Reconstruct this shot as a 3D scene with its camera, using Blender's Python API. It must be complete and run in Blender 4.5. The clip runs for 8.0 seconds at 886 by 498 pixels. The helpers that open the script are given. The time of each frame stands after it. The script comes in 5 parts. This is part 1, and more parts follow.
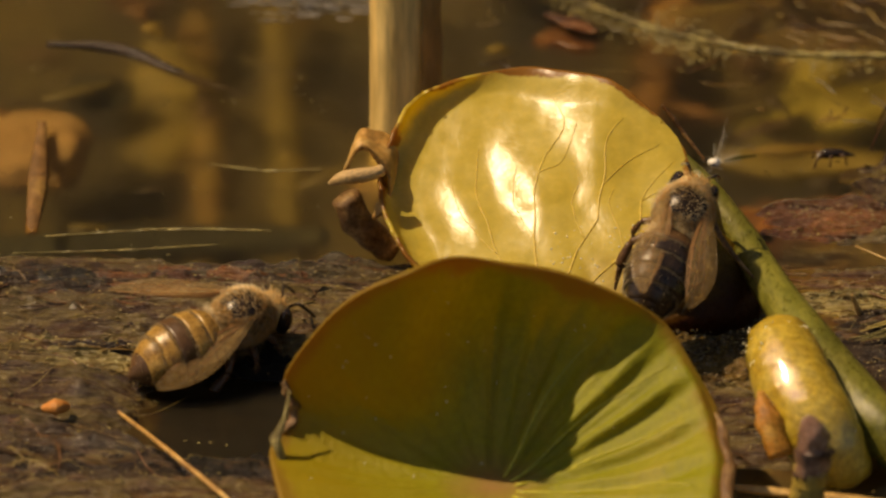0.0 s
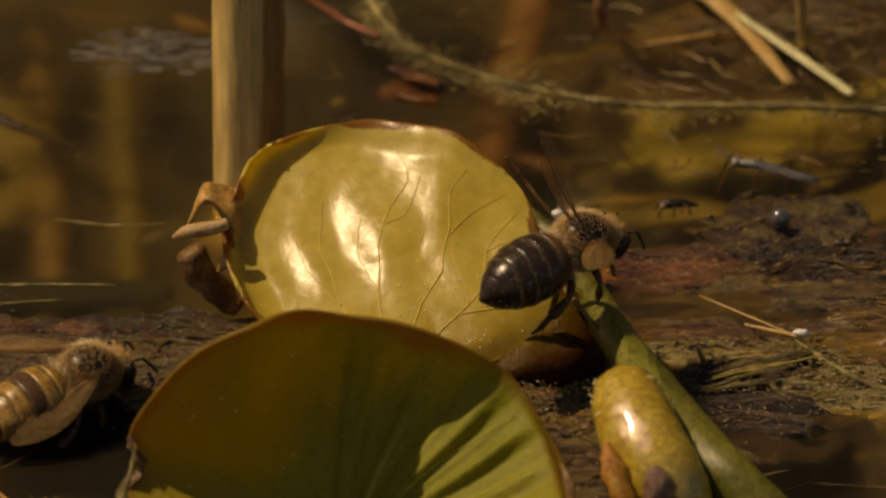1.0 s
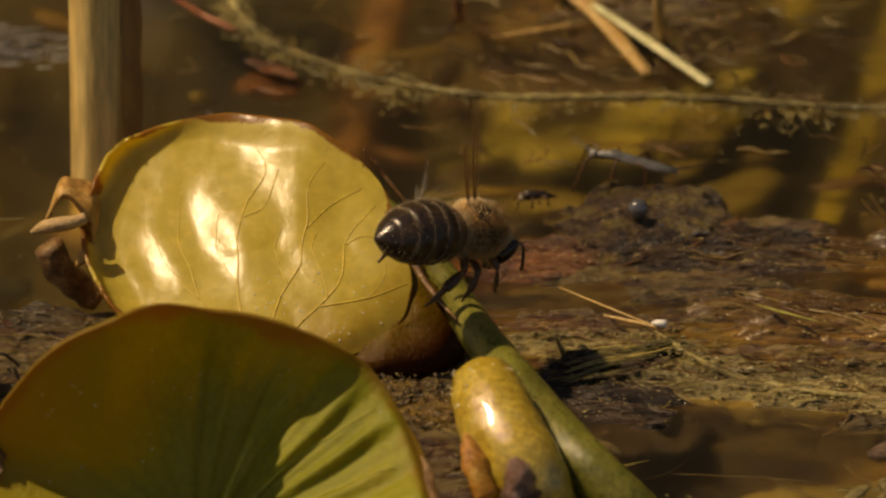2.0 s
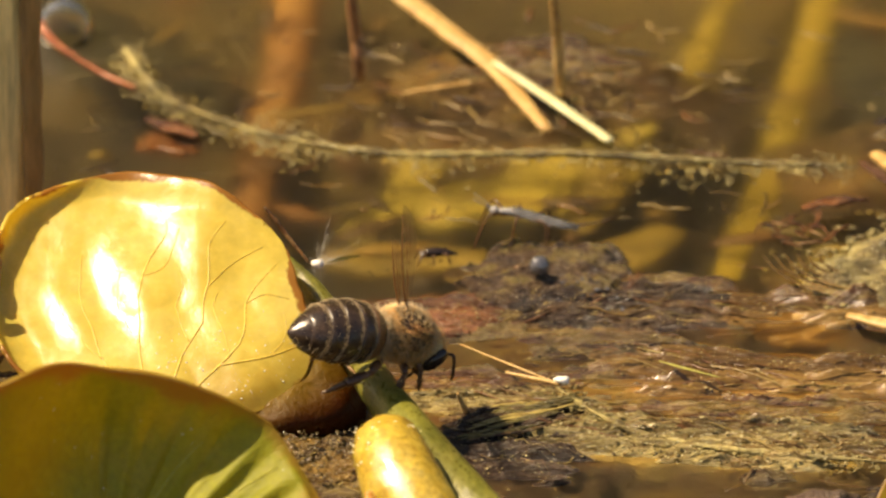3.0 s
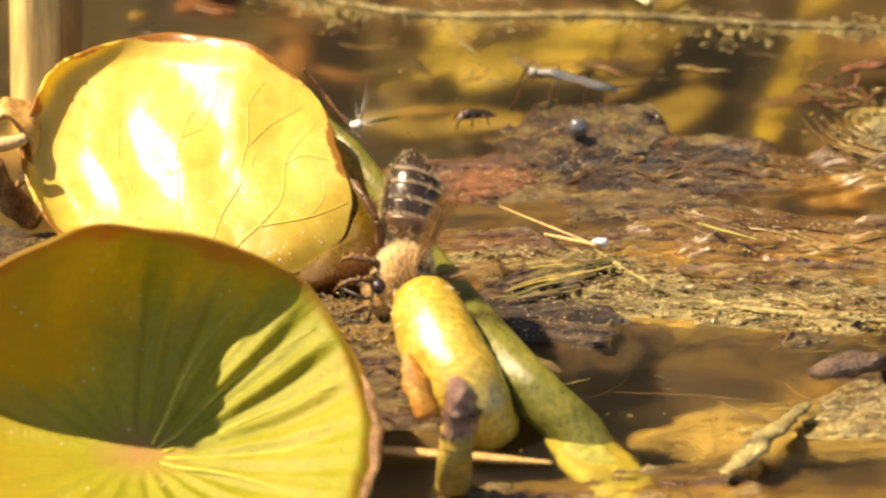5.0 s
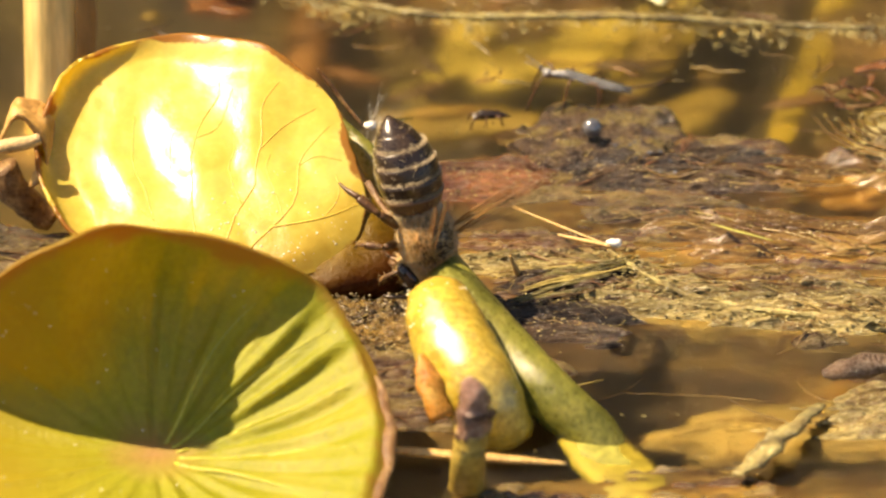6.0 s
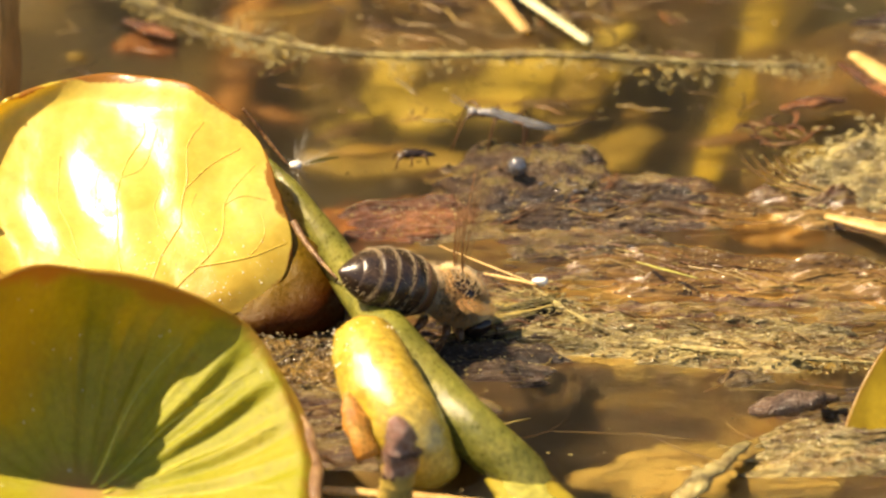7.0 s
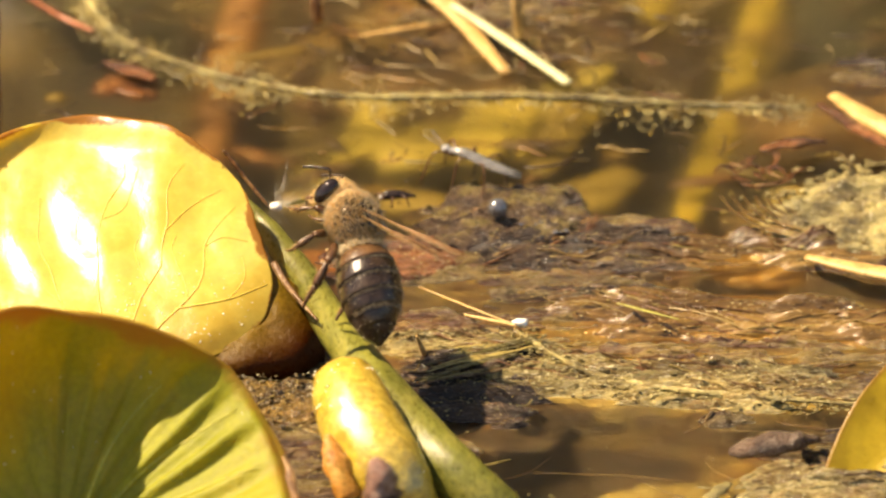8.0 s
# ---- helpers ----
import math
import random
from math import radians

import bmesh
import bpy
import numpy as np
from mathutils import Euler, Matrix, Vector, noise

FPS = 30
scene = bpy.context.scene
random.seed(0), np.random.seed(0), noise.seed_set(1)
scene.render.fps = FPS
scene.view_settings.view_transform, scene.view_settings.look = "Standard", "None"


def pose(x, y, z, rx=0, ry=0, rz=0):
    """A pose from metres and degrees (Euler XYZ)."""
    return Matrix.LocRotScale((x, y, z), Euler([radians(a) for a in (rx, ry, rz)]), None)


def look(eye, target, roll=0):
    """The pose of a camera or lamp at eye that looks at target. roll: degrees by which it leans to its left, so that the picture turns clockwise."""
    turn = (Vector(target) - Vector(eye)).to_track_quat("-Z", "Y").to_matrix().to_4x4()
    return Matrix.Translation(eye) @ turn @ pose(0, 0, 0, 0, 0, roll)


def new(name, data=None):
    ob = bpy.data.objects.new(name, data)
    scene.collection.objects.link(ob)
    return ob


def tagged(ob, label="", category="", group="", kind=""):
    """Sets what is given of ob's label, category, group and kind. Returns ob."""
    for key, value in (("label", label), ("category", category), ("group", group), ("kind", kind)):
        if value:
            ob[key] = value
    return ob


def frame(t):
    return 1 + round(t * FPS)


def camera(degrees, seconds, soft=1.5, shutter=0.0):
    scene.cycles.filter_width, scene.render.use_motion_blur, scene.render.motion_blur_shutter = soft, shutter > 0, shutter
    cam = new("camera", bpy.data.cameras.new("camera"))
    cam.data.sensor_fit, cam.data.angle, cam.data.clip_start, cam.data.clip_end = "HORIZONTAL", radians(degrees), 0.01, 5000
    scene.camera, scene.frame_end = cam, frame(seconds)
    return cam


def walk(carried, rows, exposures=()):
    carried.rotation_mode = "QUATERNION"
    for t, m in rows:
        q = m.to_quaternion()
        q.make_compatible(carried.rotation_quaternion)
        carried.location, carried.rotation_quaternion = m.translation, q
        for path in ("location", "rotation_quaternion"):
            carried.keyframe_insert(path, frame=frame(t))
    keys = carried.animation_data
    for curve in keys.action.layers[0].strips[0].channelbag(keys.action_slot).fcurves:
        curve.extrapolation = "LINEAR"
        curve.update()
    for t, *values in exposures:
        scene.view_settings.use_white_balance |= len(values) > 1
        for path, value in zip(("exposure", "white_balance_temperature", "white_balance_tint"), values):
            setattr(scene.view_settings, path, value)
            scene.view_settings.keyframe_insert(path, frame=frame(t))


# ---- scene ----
# A pond's edge seen close up: honeybees drinking at two raised lily leaves.
# Shapes are worked out in millimetres and scaled to metres when they are linked.
MM = 0.001
EYE = (0.00000, -0.66398, 0.33831)

# ---- camera ----
cam = camera(5.0, 8.0, soft=2.4)
cam.data.dof.use_dof, cam.data.dof.focus_distance, cam.data.dof.aperture_fstop = True, 0.735, 52
walk(cam, [
    (0.0, pose(*EYE, 63.106, 0, 2.177)),
    (0.5, pose(*EYE, 63.173, 0, 1.512)),
    (1.0, pose(*EYE, 63.403, 0, 1.194)),
    (1.5, pose(*EYE, 63.198, 0, 0.832)),
    (2.0, pose(*EYE, 63.361, 0, 0.300)),
    (2.2, pose(*EYE, 63.572, 0, 0.196)),
    (3.3, pose(*EYE, 63.688, 0, -0.402)),
    (3.5, pose(*EYE, 63.659, 0, -0.363)),
    (4.0, pose(*EYE, 63.437, 0, -0.084)),
    (4.5, pose(*EYE, 63.002, 0, -0.029)),
    (5.0, pose(*EYE, 62.904, 0, -0.078)),
    (5.2, pose(*EYE, 62.939, 0, -0.095)),
    (6.3, pose(*EYE, 62.901, 0, 0.033)),
    (6.5, pose(*EYE, 62.964, 0, 0.006)),
    (7.0, pose(*EYE, 63.128, 0, -0.460)),
    (7.5, pose(*EYE, 63.120, 0, -0.872)),
    (8.0, pose(*EYE, 63.361, 0, -0.584)),
], exposures=[(0.0, -0.25, 9000, 16), (0.5, -0.45, 9000, 16), (1.0, -0.9, 9200, 17), (1.5, -1.05, 9200, 17), (2.0, -0.55, 9000, 16), (2.3, -0.05, 8600, 14),
              (3.3, 1.05, 7750, 14), (4.0, 1.28, 7750, 14), (8.0, 1.28, 7750, 14)])

# ---- world, sun ----
SUN = Vector((-0.54, 0.08, 0.84)).normalized()
world = bpy.data.worlds.new("world")
scene.world = world
world.use_nodes = True
sky = world.node_tree.nodes.new("ShaderNodeTexSky")
sky.sky_type, sky.sun_disc = "NISHITA", False
sky.sun_elevation, sky.sun_rotation = math.asin(SUN.z), math.atan2(SUN.x, SUN.y)
world.node_tree.links.new(sky.outputs[0], world.node_tree.nodes["Background"].inputs[0])
world.node_tree.nodes["Background"].inputs[1].default_value = 0.07
sun_lamp = new("sun", bpy.data.lights.new("sun", "SUN"))
sun_lamp.data.energy, sun_lamp.data.angle, sun_lamp.data.color = 5.0, radians(0.53), (1.0, 0.86, 0.64)
sun_lamp.matrix_world = look(SUN * 3, (0, 0, 0))


# ---- materials ----
def surface(name, colours, size, rough=(0.35, 0.6), bump=0.1, fine=7.0, stretch=(1, 1, 1), translucent=None, coat=0.0, transmission=0.0,
            rim=None, heart=None, alpha=None, grain_range=(0.6, 1.35), patches=None, fade=None, spec=0.5, subsurface=0.0, islands=0.0, turn=0.0, blush=None, wet=0.0, specks=None):
    """A procedural material: colours in a ramp over noise of that size in mm, finer grain over it, uneven gloss and relief.
    specks: (colour, share) of fine pale grains. wet: a film of water with ripples of its own. translucent: (colour, share). rim: (colour, inner radius) by the distance from a leaf's middle."""
    m = bpy.data.materials.new(name)
    m.use_nodes = True
    n, l = m.node_tree.nodes, m.node_tree.links
    b = n["Principled BSDF"]
    out = n["Material Output"]
    tc = n.new("ShaderNodeTexCoord")
    mp = n.new("ShaderNodeMapping")
    mp.inputs["Scale"].default_value = [1000 * s for s in stretch]
    mp.inputs["Rotation"].default_value = (0, 0, turn)
    l.new(tc.outputs["Object"], mp.inputs[0])
    big, small = n.new("ShaderNodeTexNoise"), n.new("ShaderNodeTexNoise")
    for node, scale, detail in ((big, 1 / size, 5), (small, fine / size, 6)):
        node.inputs["Scale"].default_value, node.inputs["Detail"].default_value, node.inputs["Roughness"].default_value = scale, detail, 0.65
        l.new(mp.outputs[0], node.inputs["Vector"])
    ramp = n.new("ShaderNodeValToRGB")
    e = ramp.color_ramp.elements
    while len(e) < len(colours):
        e.new(0.5)
    for i, c in enumerate(colours):
        e[i].position = 0.28 + 0.44 * i / max(1, len(colours) - 1)
        e[i].color = (*c, 1)
    source = big.outputs[0]
    if islands:
        geo, mixv = n.new("ShaderNodeNewGeometry"), n.new("ShaderNodeMix")
        mixv.inputs[0].default_value = islands
        l.new(big.outputs[0], mixv.inputs[2])
        l.new(geo.outputs["Random Per Island"], mixv.inputs[3])
        source = mixv.outputs[0]
    l.new(source, ramp.inputs[0])
    grain = n.new("ShaderNodeMapRange")
    grain.inputs[1].default_value, grain.inputs[2].default_value, grain.inputs[3].default_value, grain.inputs[4].default_value = 0.3, 0.7, *grain_range
    l.new(small.outputs[0], grain.inputs[0])
    mul = n.new("ShaderNodeVectorMath")
    mul.operation = "SCALE"
    l.new(ramp.outputs[0], mul.inputs[0])
    l.new(grain.outputs[0], mul.inputs["Scale"])
    colour = mul.outputs[0]
    if patches:
        wide, span, mul2 = n.new("ShaderNodeTexNoise"), n.new("ShaderNodeMapRange"), n.new("ShaderNodeVectorMath")
        wide.inputs["Scale"].default_value, wide.inputs["Detail"].default_value = 1 / patches[0], 3
        span.inputs[1].default_value, span.inputs[2].default_value, span.inputs[3].default_value, span.inputs[4].default_value = 0.35, 0.65, patches[1], patches[2]
        mul2.operation = "SCALE"
        l.new(mp.outputs[0], wide.inputs["Vector"])
        l.new(wide.outputs[0], span.inputs[0])
        l.new(colour, mul2.inputs[0])
        l.new(span.outputs[0], mul2.inputs["Scale"])
        colour = mul2.outputs[0]
    # fade: a darker colour towards high v, used for the lobe's painted shade
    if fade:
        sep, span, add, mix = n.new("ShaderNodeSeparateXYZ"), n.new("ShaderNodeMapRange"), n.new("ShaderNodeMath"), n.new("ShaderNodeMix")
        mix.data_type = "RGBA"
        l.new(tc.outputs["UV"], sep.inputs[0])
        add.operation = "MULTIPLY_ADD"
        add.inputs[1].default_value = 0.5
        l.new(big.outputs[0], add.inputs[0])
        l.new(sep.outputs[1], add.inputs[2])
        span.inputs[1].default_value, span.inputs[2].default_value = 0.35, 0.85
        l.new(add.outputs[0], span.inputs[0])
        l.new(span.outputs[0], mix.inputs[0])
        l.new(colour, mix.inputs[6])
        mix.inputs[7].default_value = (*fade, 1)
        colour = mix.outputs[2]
    if blush:
        span, mix, add = n.new("ShaderNodeMapRange"), n.new("ShaderNodeMix"), n.new("ShaderNodeMath")
        mix.data_type, add.operation = "RGBA", "MULTIPLY_ADD"
        add.inputs[1].default_value = 0.5
        l.new(big.outputs[0], add.inputs[0])
        dot = n.new("ShaderNodeVectorMath")
        dot.operation = "DOT_PRODUCT"
        dot.inputs[1].default_value = (*blush[3], 0)
        l.new(tc.outputs["UV"], dot.inputs[0])
        l.new(dot.outputs["Value"], add.inputs[2])
        span.inputs[1].default_value, span.inputs[2].default_value, span.inputs[3].default_value, span.inputs[4].default_value = blush[1], blush[2], 0.85, 0.0
        l.new(add.outputs[0], span.inputs[0])
        l.new(span.outputs[0], mix.inputs[0])
        l.new(colour, mix.inputs[6])
        mix.inputs[7].default_value = (*blush[0], 1)
        colour = mix.outputs[2]
    if rim:
        sub, ln, rr, mix = n.new("ShaderNodeVectorMath"), n.new("ShaderNodeVectorMath"), n.new("ShaderNodeMapRange"), n.new("ShaderNodeMix")
        sub.operation, ln.operation, mix.data_type = "SUBTRACT", "LENGTH", "RGBA"
        sub.inputs[1].default_value = (0.5, 0.5, 0)
        add = n.new("ShaderNodeMath")
        add.operation = "MULTIPLY_ADD"
        add.inputs[1].default_value, add.inputs[2].default_value = 0.16, -0.08
        l.new(big.outputs[0], add.inputs[0])
        tot = n.new("ShaderNodeMath")
        l.new(tc.outputs["UV"], sub.inputs[0])
        l.new(sub.outputs[0], ln.inputs[0])
        l.new(ln.outputs["Value"], tot.inputs[0])
        l.new(add.outputs[0], tot.inputs[1])
        rr.inputs[1].default_value, rr.inputs[2].default_value = rim[1], 0.5
        rr.interpolation_type = "SMOOTHSTEP"
        l.new(tot.outputs[0], rr.inputs[0])
        l.new(rr.outputs[0], mix.inputs[0])
        l.new(colour, mix.inputs[6])
        mix.inputs[7].default_value = (*rim[0], 1)
        colour = mix.outputs[2]
        if heart:
            hr, hm = n.new("ShaderNodeMapRange"), n.new("ShaderNodeMix")
            hm.data_type = "RGBA"
            hr.inputs[1].default_value, hr.inputs[2].default_value, hr.inputs[3].default_value, hr.inputs[4].default_value = 0.0, 0.13, 0.85, 0.0
            l.new(tot.outputs[0], hr.inputs[0])
            l.new(hr.outputs[0], hm.inputs[0])
            l.new(colour, hm.inputs[6])
            hm.inputs[7].default_value = (*heart, 1)
            colour = hm.outputs[2]
    if specks:
        dots, cut, mix = n.new("ShaderNodeTexNoise"), n.new("ShaderNodeMapRange"), n.new("ShaderNodeMix")
        dots.inputs["Scale"].default_value, dots.inputs["Detail"].default_value, dots.inputs["Roughness"].default_value = 3.2, 3, 0.7
        cut.inputs[1].default_value, cut.inputs[2].default_value = 0.72 - specks[1], 0.78 - specks[1]
        mix.data_type = "RGBA"
        fine_map = n.new("ShaderNodeMapping")
        fine_map.inputs["Scale"].default_value = (700, 1000, 1000)
        l.new(tc.outputs["Object"], fine_map.inputs[0])
        l.new(fine_map.outputs[0], dots.inputs["Vector"])
        l.new(dots.outputs[0], cut.inputs[0])
        l.new(cut.outputs[0], mix.inputs[0])
        l.new(colour, mix.inputs[6])
        mix.inputs[7].default_value = (*specks[0], 1)
        colour = mix.outputs[2]
    l.new(colour, b.inputs["Base Color"])
    gl = n.new("ShaderNodeMapRange")
    gl.inputs[1].default_value, gl.inputs[2].default_value, gl.inputs[3].default_value, gl.inputs[4].default_value = 0.3, 0.7, rough[0], rough[1]
    l.new(small.outputs[0], gl.inputs[0])
    l.new(gl.outputs[0], b.inputs["Roughness"])
    bp = n.new("ShaderNodeBump")
    bp.inputs["Strength"].default_value, bp.inputs["Distance"].default_value = 0.8, bump * MM
    addh = n.new("ShaderNodeMath")
    l.new(big.outputs[0], addh.inputs[0])
    l.new(small.outputs[0], addh.inputs[1])
    l.new(addh.outputs[0], bp.inputs["Height"])
    l.new(bp.outputs[0], b.inputs["Normal"])
    b.inputs["Specular IOR Level"].default_value = spec
    b.inputs["Coat Weight"].default_value = coat
    b.inputs["Coat Roughness"].default_value = 0.12
    if wet:
        film, ripple = n.new("ShaderNodeTexNoise"), n.new("ShaderNodeBump")
        film.inputs["Scale"].default_value, film.inputs["Detail"].default_value = 1.6, 4
        ripple.inputs["Strength"].default_value, ripple.inputs["Distance"].default_value = 1.0, 0.55 * MM
        l.new(mp.outputs[0], film.inputs["Vector"])
        l.new(film.outputs[0], ripple.inputs["Height"])
        l.new(bp.outputs[0], ripple.inputs["Normal"])
        l.new(ripple.outputs[0], b.inputs["Coat Normal"])
        b.inputs["Coat Weight"].default_value, b.inputs["Coat Roughness"].default_value, b.inputs["Coat IOR"].default_value = wet, 0.19, 1.33
    b.inputs["Transmission Weight"].default_value = transmission
    b.inputs["Subsurface Weight"].default_value = subsurface
    b.inputs["Subsurface Radius"].default_value = (0.002, 0.0015, 0.0005)
    if alpha is not None:
        b.inputs["Alpha"].default_value = alpha
    if translucent:
        tr, mx = n.new("ShaderNodeBsdfTranslucent"), n.new("ShaderNodeMixShader")
        tint = n.new("ShaderNodeVectorMath")
        tint.operation = "MULTIPLY"
        tint.inputs[1].default_value = translucent[0]
        l.new(colour, tint.inputs[0])
        l.new(tint.outputs[0], tr.inputs[0])
        l.new(bp.outputs[0], tr.inputs["Normal"])
        mx.inputs[0].default_value = translucent[1]
        l.new(b.outputs[0], mx.inputs[1])
        l.new(tr.outputs[0], mx.inputs[2])
        l.new(mx.outputs[0], out.inputs[0])
    return m


YELLOW_LEAF = surface("yellow leaf", [(0.75, 0.62, 0.1), (0.81, 0.69, 0.145), (0.86, 0.76, 0.23)], 6, (0.19, 0.3), 0.04, 5,
                      translucent=((1.0, 0.86, 0.34), 0.58), rim=((0.42, 0.2, 0.04), 0.488), blush=((0.46, 0.27, 0.03), -0.2, 0.1, (-0.55, 0.85)), spec=0.58, grain_range=(0.9, 1.1))
GREEN_LEAF = surface("green leaf", [(0.33, 0.35, 0.014), (0.43, 0.44, 0.026), (0.53, 0.5, 0.06)], 7, (0.42, 0.58), 0.16, 13,
                     translucent=((1.0, 0.68, 0.03), 0.55), rim=((0.44, 0.28, 0.03), 0.46), heart=(0.6, 0.34, 0.14), blush=((0.53, 0.4, 0.025), 0.3, 0.72, (1, 0)), spec=0.6, grain_range=(0.86, 1.12))
AMBER_LEAF = surface("amber leaf", [(0.3, 0.19, 0.012), (0.46, 0.33, 0.02), (0.55, 0.42, 0.04)], 8, (0.24, 0.42), 0.12, 6, translucent=((1.0, 0.8, 0.2), 0.4), rim=((0.3, 0.16, 0.02), 0.46), grain_range=(0.85, 1.15), patches=(7, 0.75, 1.15))
VEIN = surface("leaf vein", [(0.55, 0.38, 0.05), (0.66, 0.48, 0.08)], 2, (0.35, 0.5), 0.03)
PALE_VEIN = surface("pale vein", [(0.4, 0.37, 0.03), (0.52, 0.46, 0.06)], 2, (0.35, 0.5), 0.03)
PETIOLE = surface("green stalk", [(0.0767, 0.0802, 0.0112), (0.133, 0.129, 0.0209), (0.209, 0.189, 0.0383)], 2.2, (0.22, 0.42), 0.1, 6, stretch=(1, 0.5, 1), subsurface=0.15, turn=0.9, patches=(7, 0.7, 1.25))
BUD = surface("yellow bud", [(0.359, 0.215, 0.0215), (0.473, 0.33, 0.0431), (0.516, 0.402, 0.0936)], 3, (0.08, 0.22), 0.1, 6, subsurface=0.2, spec=0.8, coat=0.5)
WITHERED = surface("withered skin", [(0.2, 0.09, 0.025), (0.46, 0.25, 0.07), (0.64, 0.44, 0.17)], 2.2, (0.25, 0.5), 0.15, 5)
DARK_SCRAP = surface("rotten stalk", [(0.06, 0.029, 0.012), (0.17, 0.085, 0.032), (0.44, 0.29, 0.13)], 1.6, (0.2, 0.45), 0.15, 6)
STRAW = surface("dry straw", [(0.336, 0.176, 0.048), (0.464, 0.288, 0.096), (0.528, 0.384, 0.16)], 2.5, (0.35, 0.55), 0.08, 6, stretch=(1, 1, 1))
PALE_STRAW = surface("bleached straw", [(0.5, 0.48, 0.24), (0.66, 0.62, 0.36)], 3, (0.35, 0.55), 0.06)
REED = surface("dry reed", [(0.66, 0.42, 0.13), (0.8, 0.57, 0.22), (0.86, 0.67, 0.3)], 4, (0.4, 0.6), 0.12, 5, stretch=(1.2, 1.2, 0.12))
ALGAE = surface("algae mat", [(0.00864, 0.00504, 0.00288), (0.036, 0.0158, 0.00648), (0.115, 0.054, 0.0158), (0.238, 0.166, 0.0504), (0.072, 0.0252, 0.0101), (0.18, 0.108, 0.0324), (0.0432, 0.0252, 0.013)], 4, (0.14, 0.4), 1.1, 7,
                stretch=(0.22, 1, 1), patches=(11, 0.22, 1.2), wet=0.6, specks=((0.42, 0.33, 0.16), 0.08))
CRUST = surface("dry algae crust", [(0.0595, 0.0382, 0.0136), (0.221, 0.162, 0.051), (0.391, 0.323, 0.119), (0.204, 0.162, 0.0425)], 2.2, (0.35, 0.6), 0.5, 6, patches=(3.5, 0.45, 1.2), specks=((0.62, 0.56, 0.36), 0.11))
FIBRE = surface("algae fibre", [(0.096, 0.044, 0.012), (0.2, 0.12, 0.032), (0.32, 0.248, 0.072), (0.16, 0.064, 0.02)], 8, (0.22, 0.42), 0.05, 5, islands=0.75)
GRAIN = surface("pollen and sand grain", [(0.18, 0.105, 0.03), (0.345, 0.262, 0.09), (0.525, 0.435, 0.21)], 3, (0.08, 0.24), 0.05, 5, islands=0.8)
BED = surface("pond bed", [(0.006, 0.0045, 0.002), (0.03, 0.023, 0.006), (0.09, 0.065, 0.014), (0.025, 0.02, 0.006), (0.07, 0.058, 0.014)], 9, (0.6, 0.9), 1.2, 6, patches=(26, 0.12, 1.5))
SUBMERGED = surface("submerged leaf", [(0.088, 0.068, 0.0056), (0.2, 0.152, 0.0112), (0.136, 0.112, 0.0128)], 4, (0.5, 0.7), 0.1)
SUBMERGED_GREEN = surface("submerged green leaf", [(0.14, 0.133, 0.0175), (0.238, 0.224, 0.035), (0.28, 0.252, 0.049)], 6, (0.5, 0.7), 0.1)
SUBMERGED_OLIVE = surface("submerged olive leaf", [(0.115, 0.096, 0.0145), (0.22, 0.182, 0.029), (0.29, 0.24, 0.043)], 8, (0.5, 0.7), 0.15)
SUBMERGED_RUST = surface("submerged rust stalk", [(0.06, 0.03, 0.01), (0.17, 0.08, 0.02), (0.24, 0.14, 0.035)], 5, (0.5, 0.7), 0.2)
SHRED_OLIVE = surface("sunken olive leaf", [(0.056, 0.04, 0.0064), (0.12, 0.088, 0.0112), (0.16, 0.12, 0.02)], 5, (0.5, 0.7), 0.15)
DARK_STICK = surface("dark stick", [(0.015, 0.008, 0.004), (0.05, 0.026, 0.01)], 2, (0.3, 0.5), 0.2)
DARK_WEED = surface("dark weed", [(0.003, 0.0035, 0.0015), (0.01, 0.011, 0.004), (0.03, 0.028, 0.008)], 5, (0.6, 0.9), 0.5)
RUST = surface("rust scrap", [(0.0255, 0.00893, 0.00382), (0.0952, 0.0287, 0.00829), (0.204, 0.0765, 0.0191), (0.0638, 0.0255, 0.0127)], 1.6, (0.12, 0.4), 0.5, 7, stretch=(0.22, 1, 1), patches=(5, 0.4, 1.25), wet=0.6)
SHRED = surface("drifting shred", [(0.016, 0.0088, 0.0032), (0.048, 0.024, 0.008), (0.128, 0.056, 0.0144), (0.16, 0.112, 0.02), (0.064, 0.048, 0.012)], 5, (0.5, 0.7), 0.1, islands=0.8)
SCRAPS = surface("afloat scrap", [(0.0375, 0.0188, 0.0075), (0.15, 0.06, 0.0165), (0.255, 0.165, 0.0525), (0.09, 0.0675, 0.015), (0.21, 0.143, 0.045)], 5, (0.2, 0.45), 0.1, islands=0.85, wet=0.5)
TAN_CLAY = surface("tan silt", [(0.12, 0.07, 0.03), (0.23, 0.14, 0.06), (0.3, 0.2, 0.1)], 5, (0.5, 0.8), 0.4)
BANK = surface("grassy bank", [(0.02, 0.022, 0.006), (0.05, 0.048, 0.012), (0.09, 0.07, 0.02)], 90, (0.7, 0.95), 20, 6)
WHITE = surface("white seed", [(0.75, 0.73, 0.68), (0.85, 0.84, 0.8)], 0.6, (0.25, 0.4), 0.02)
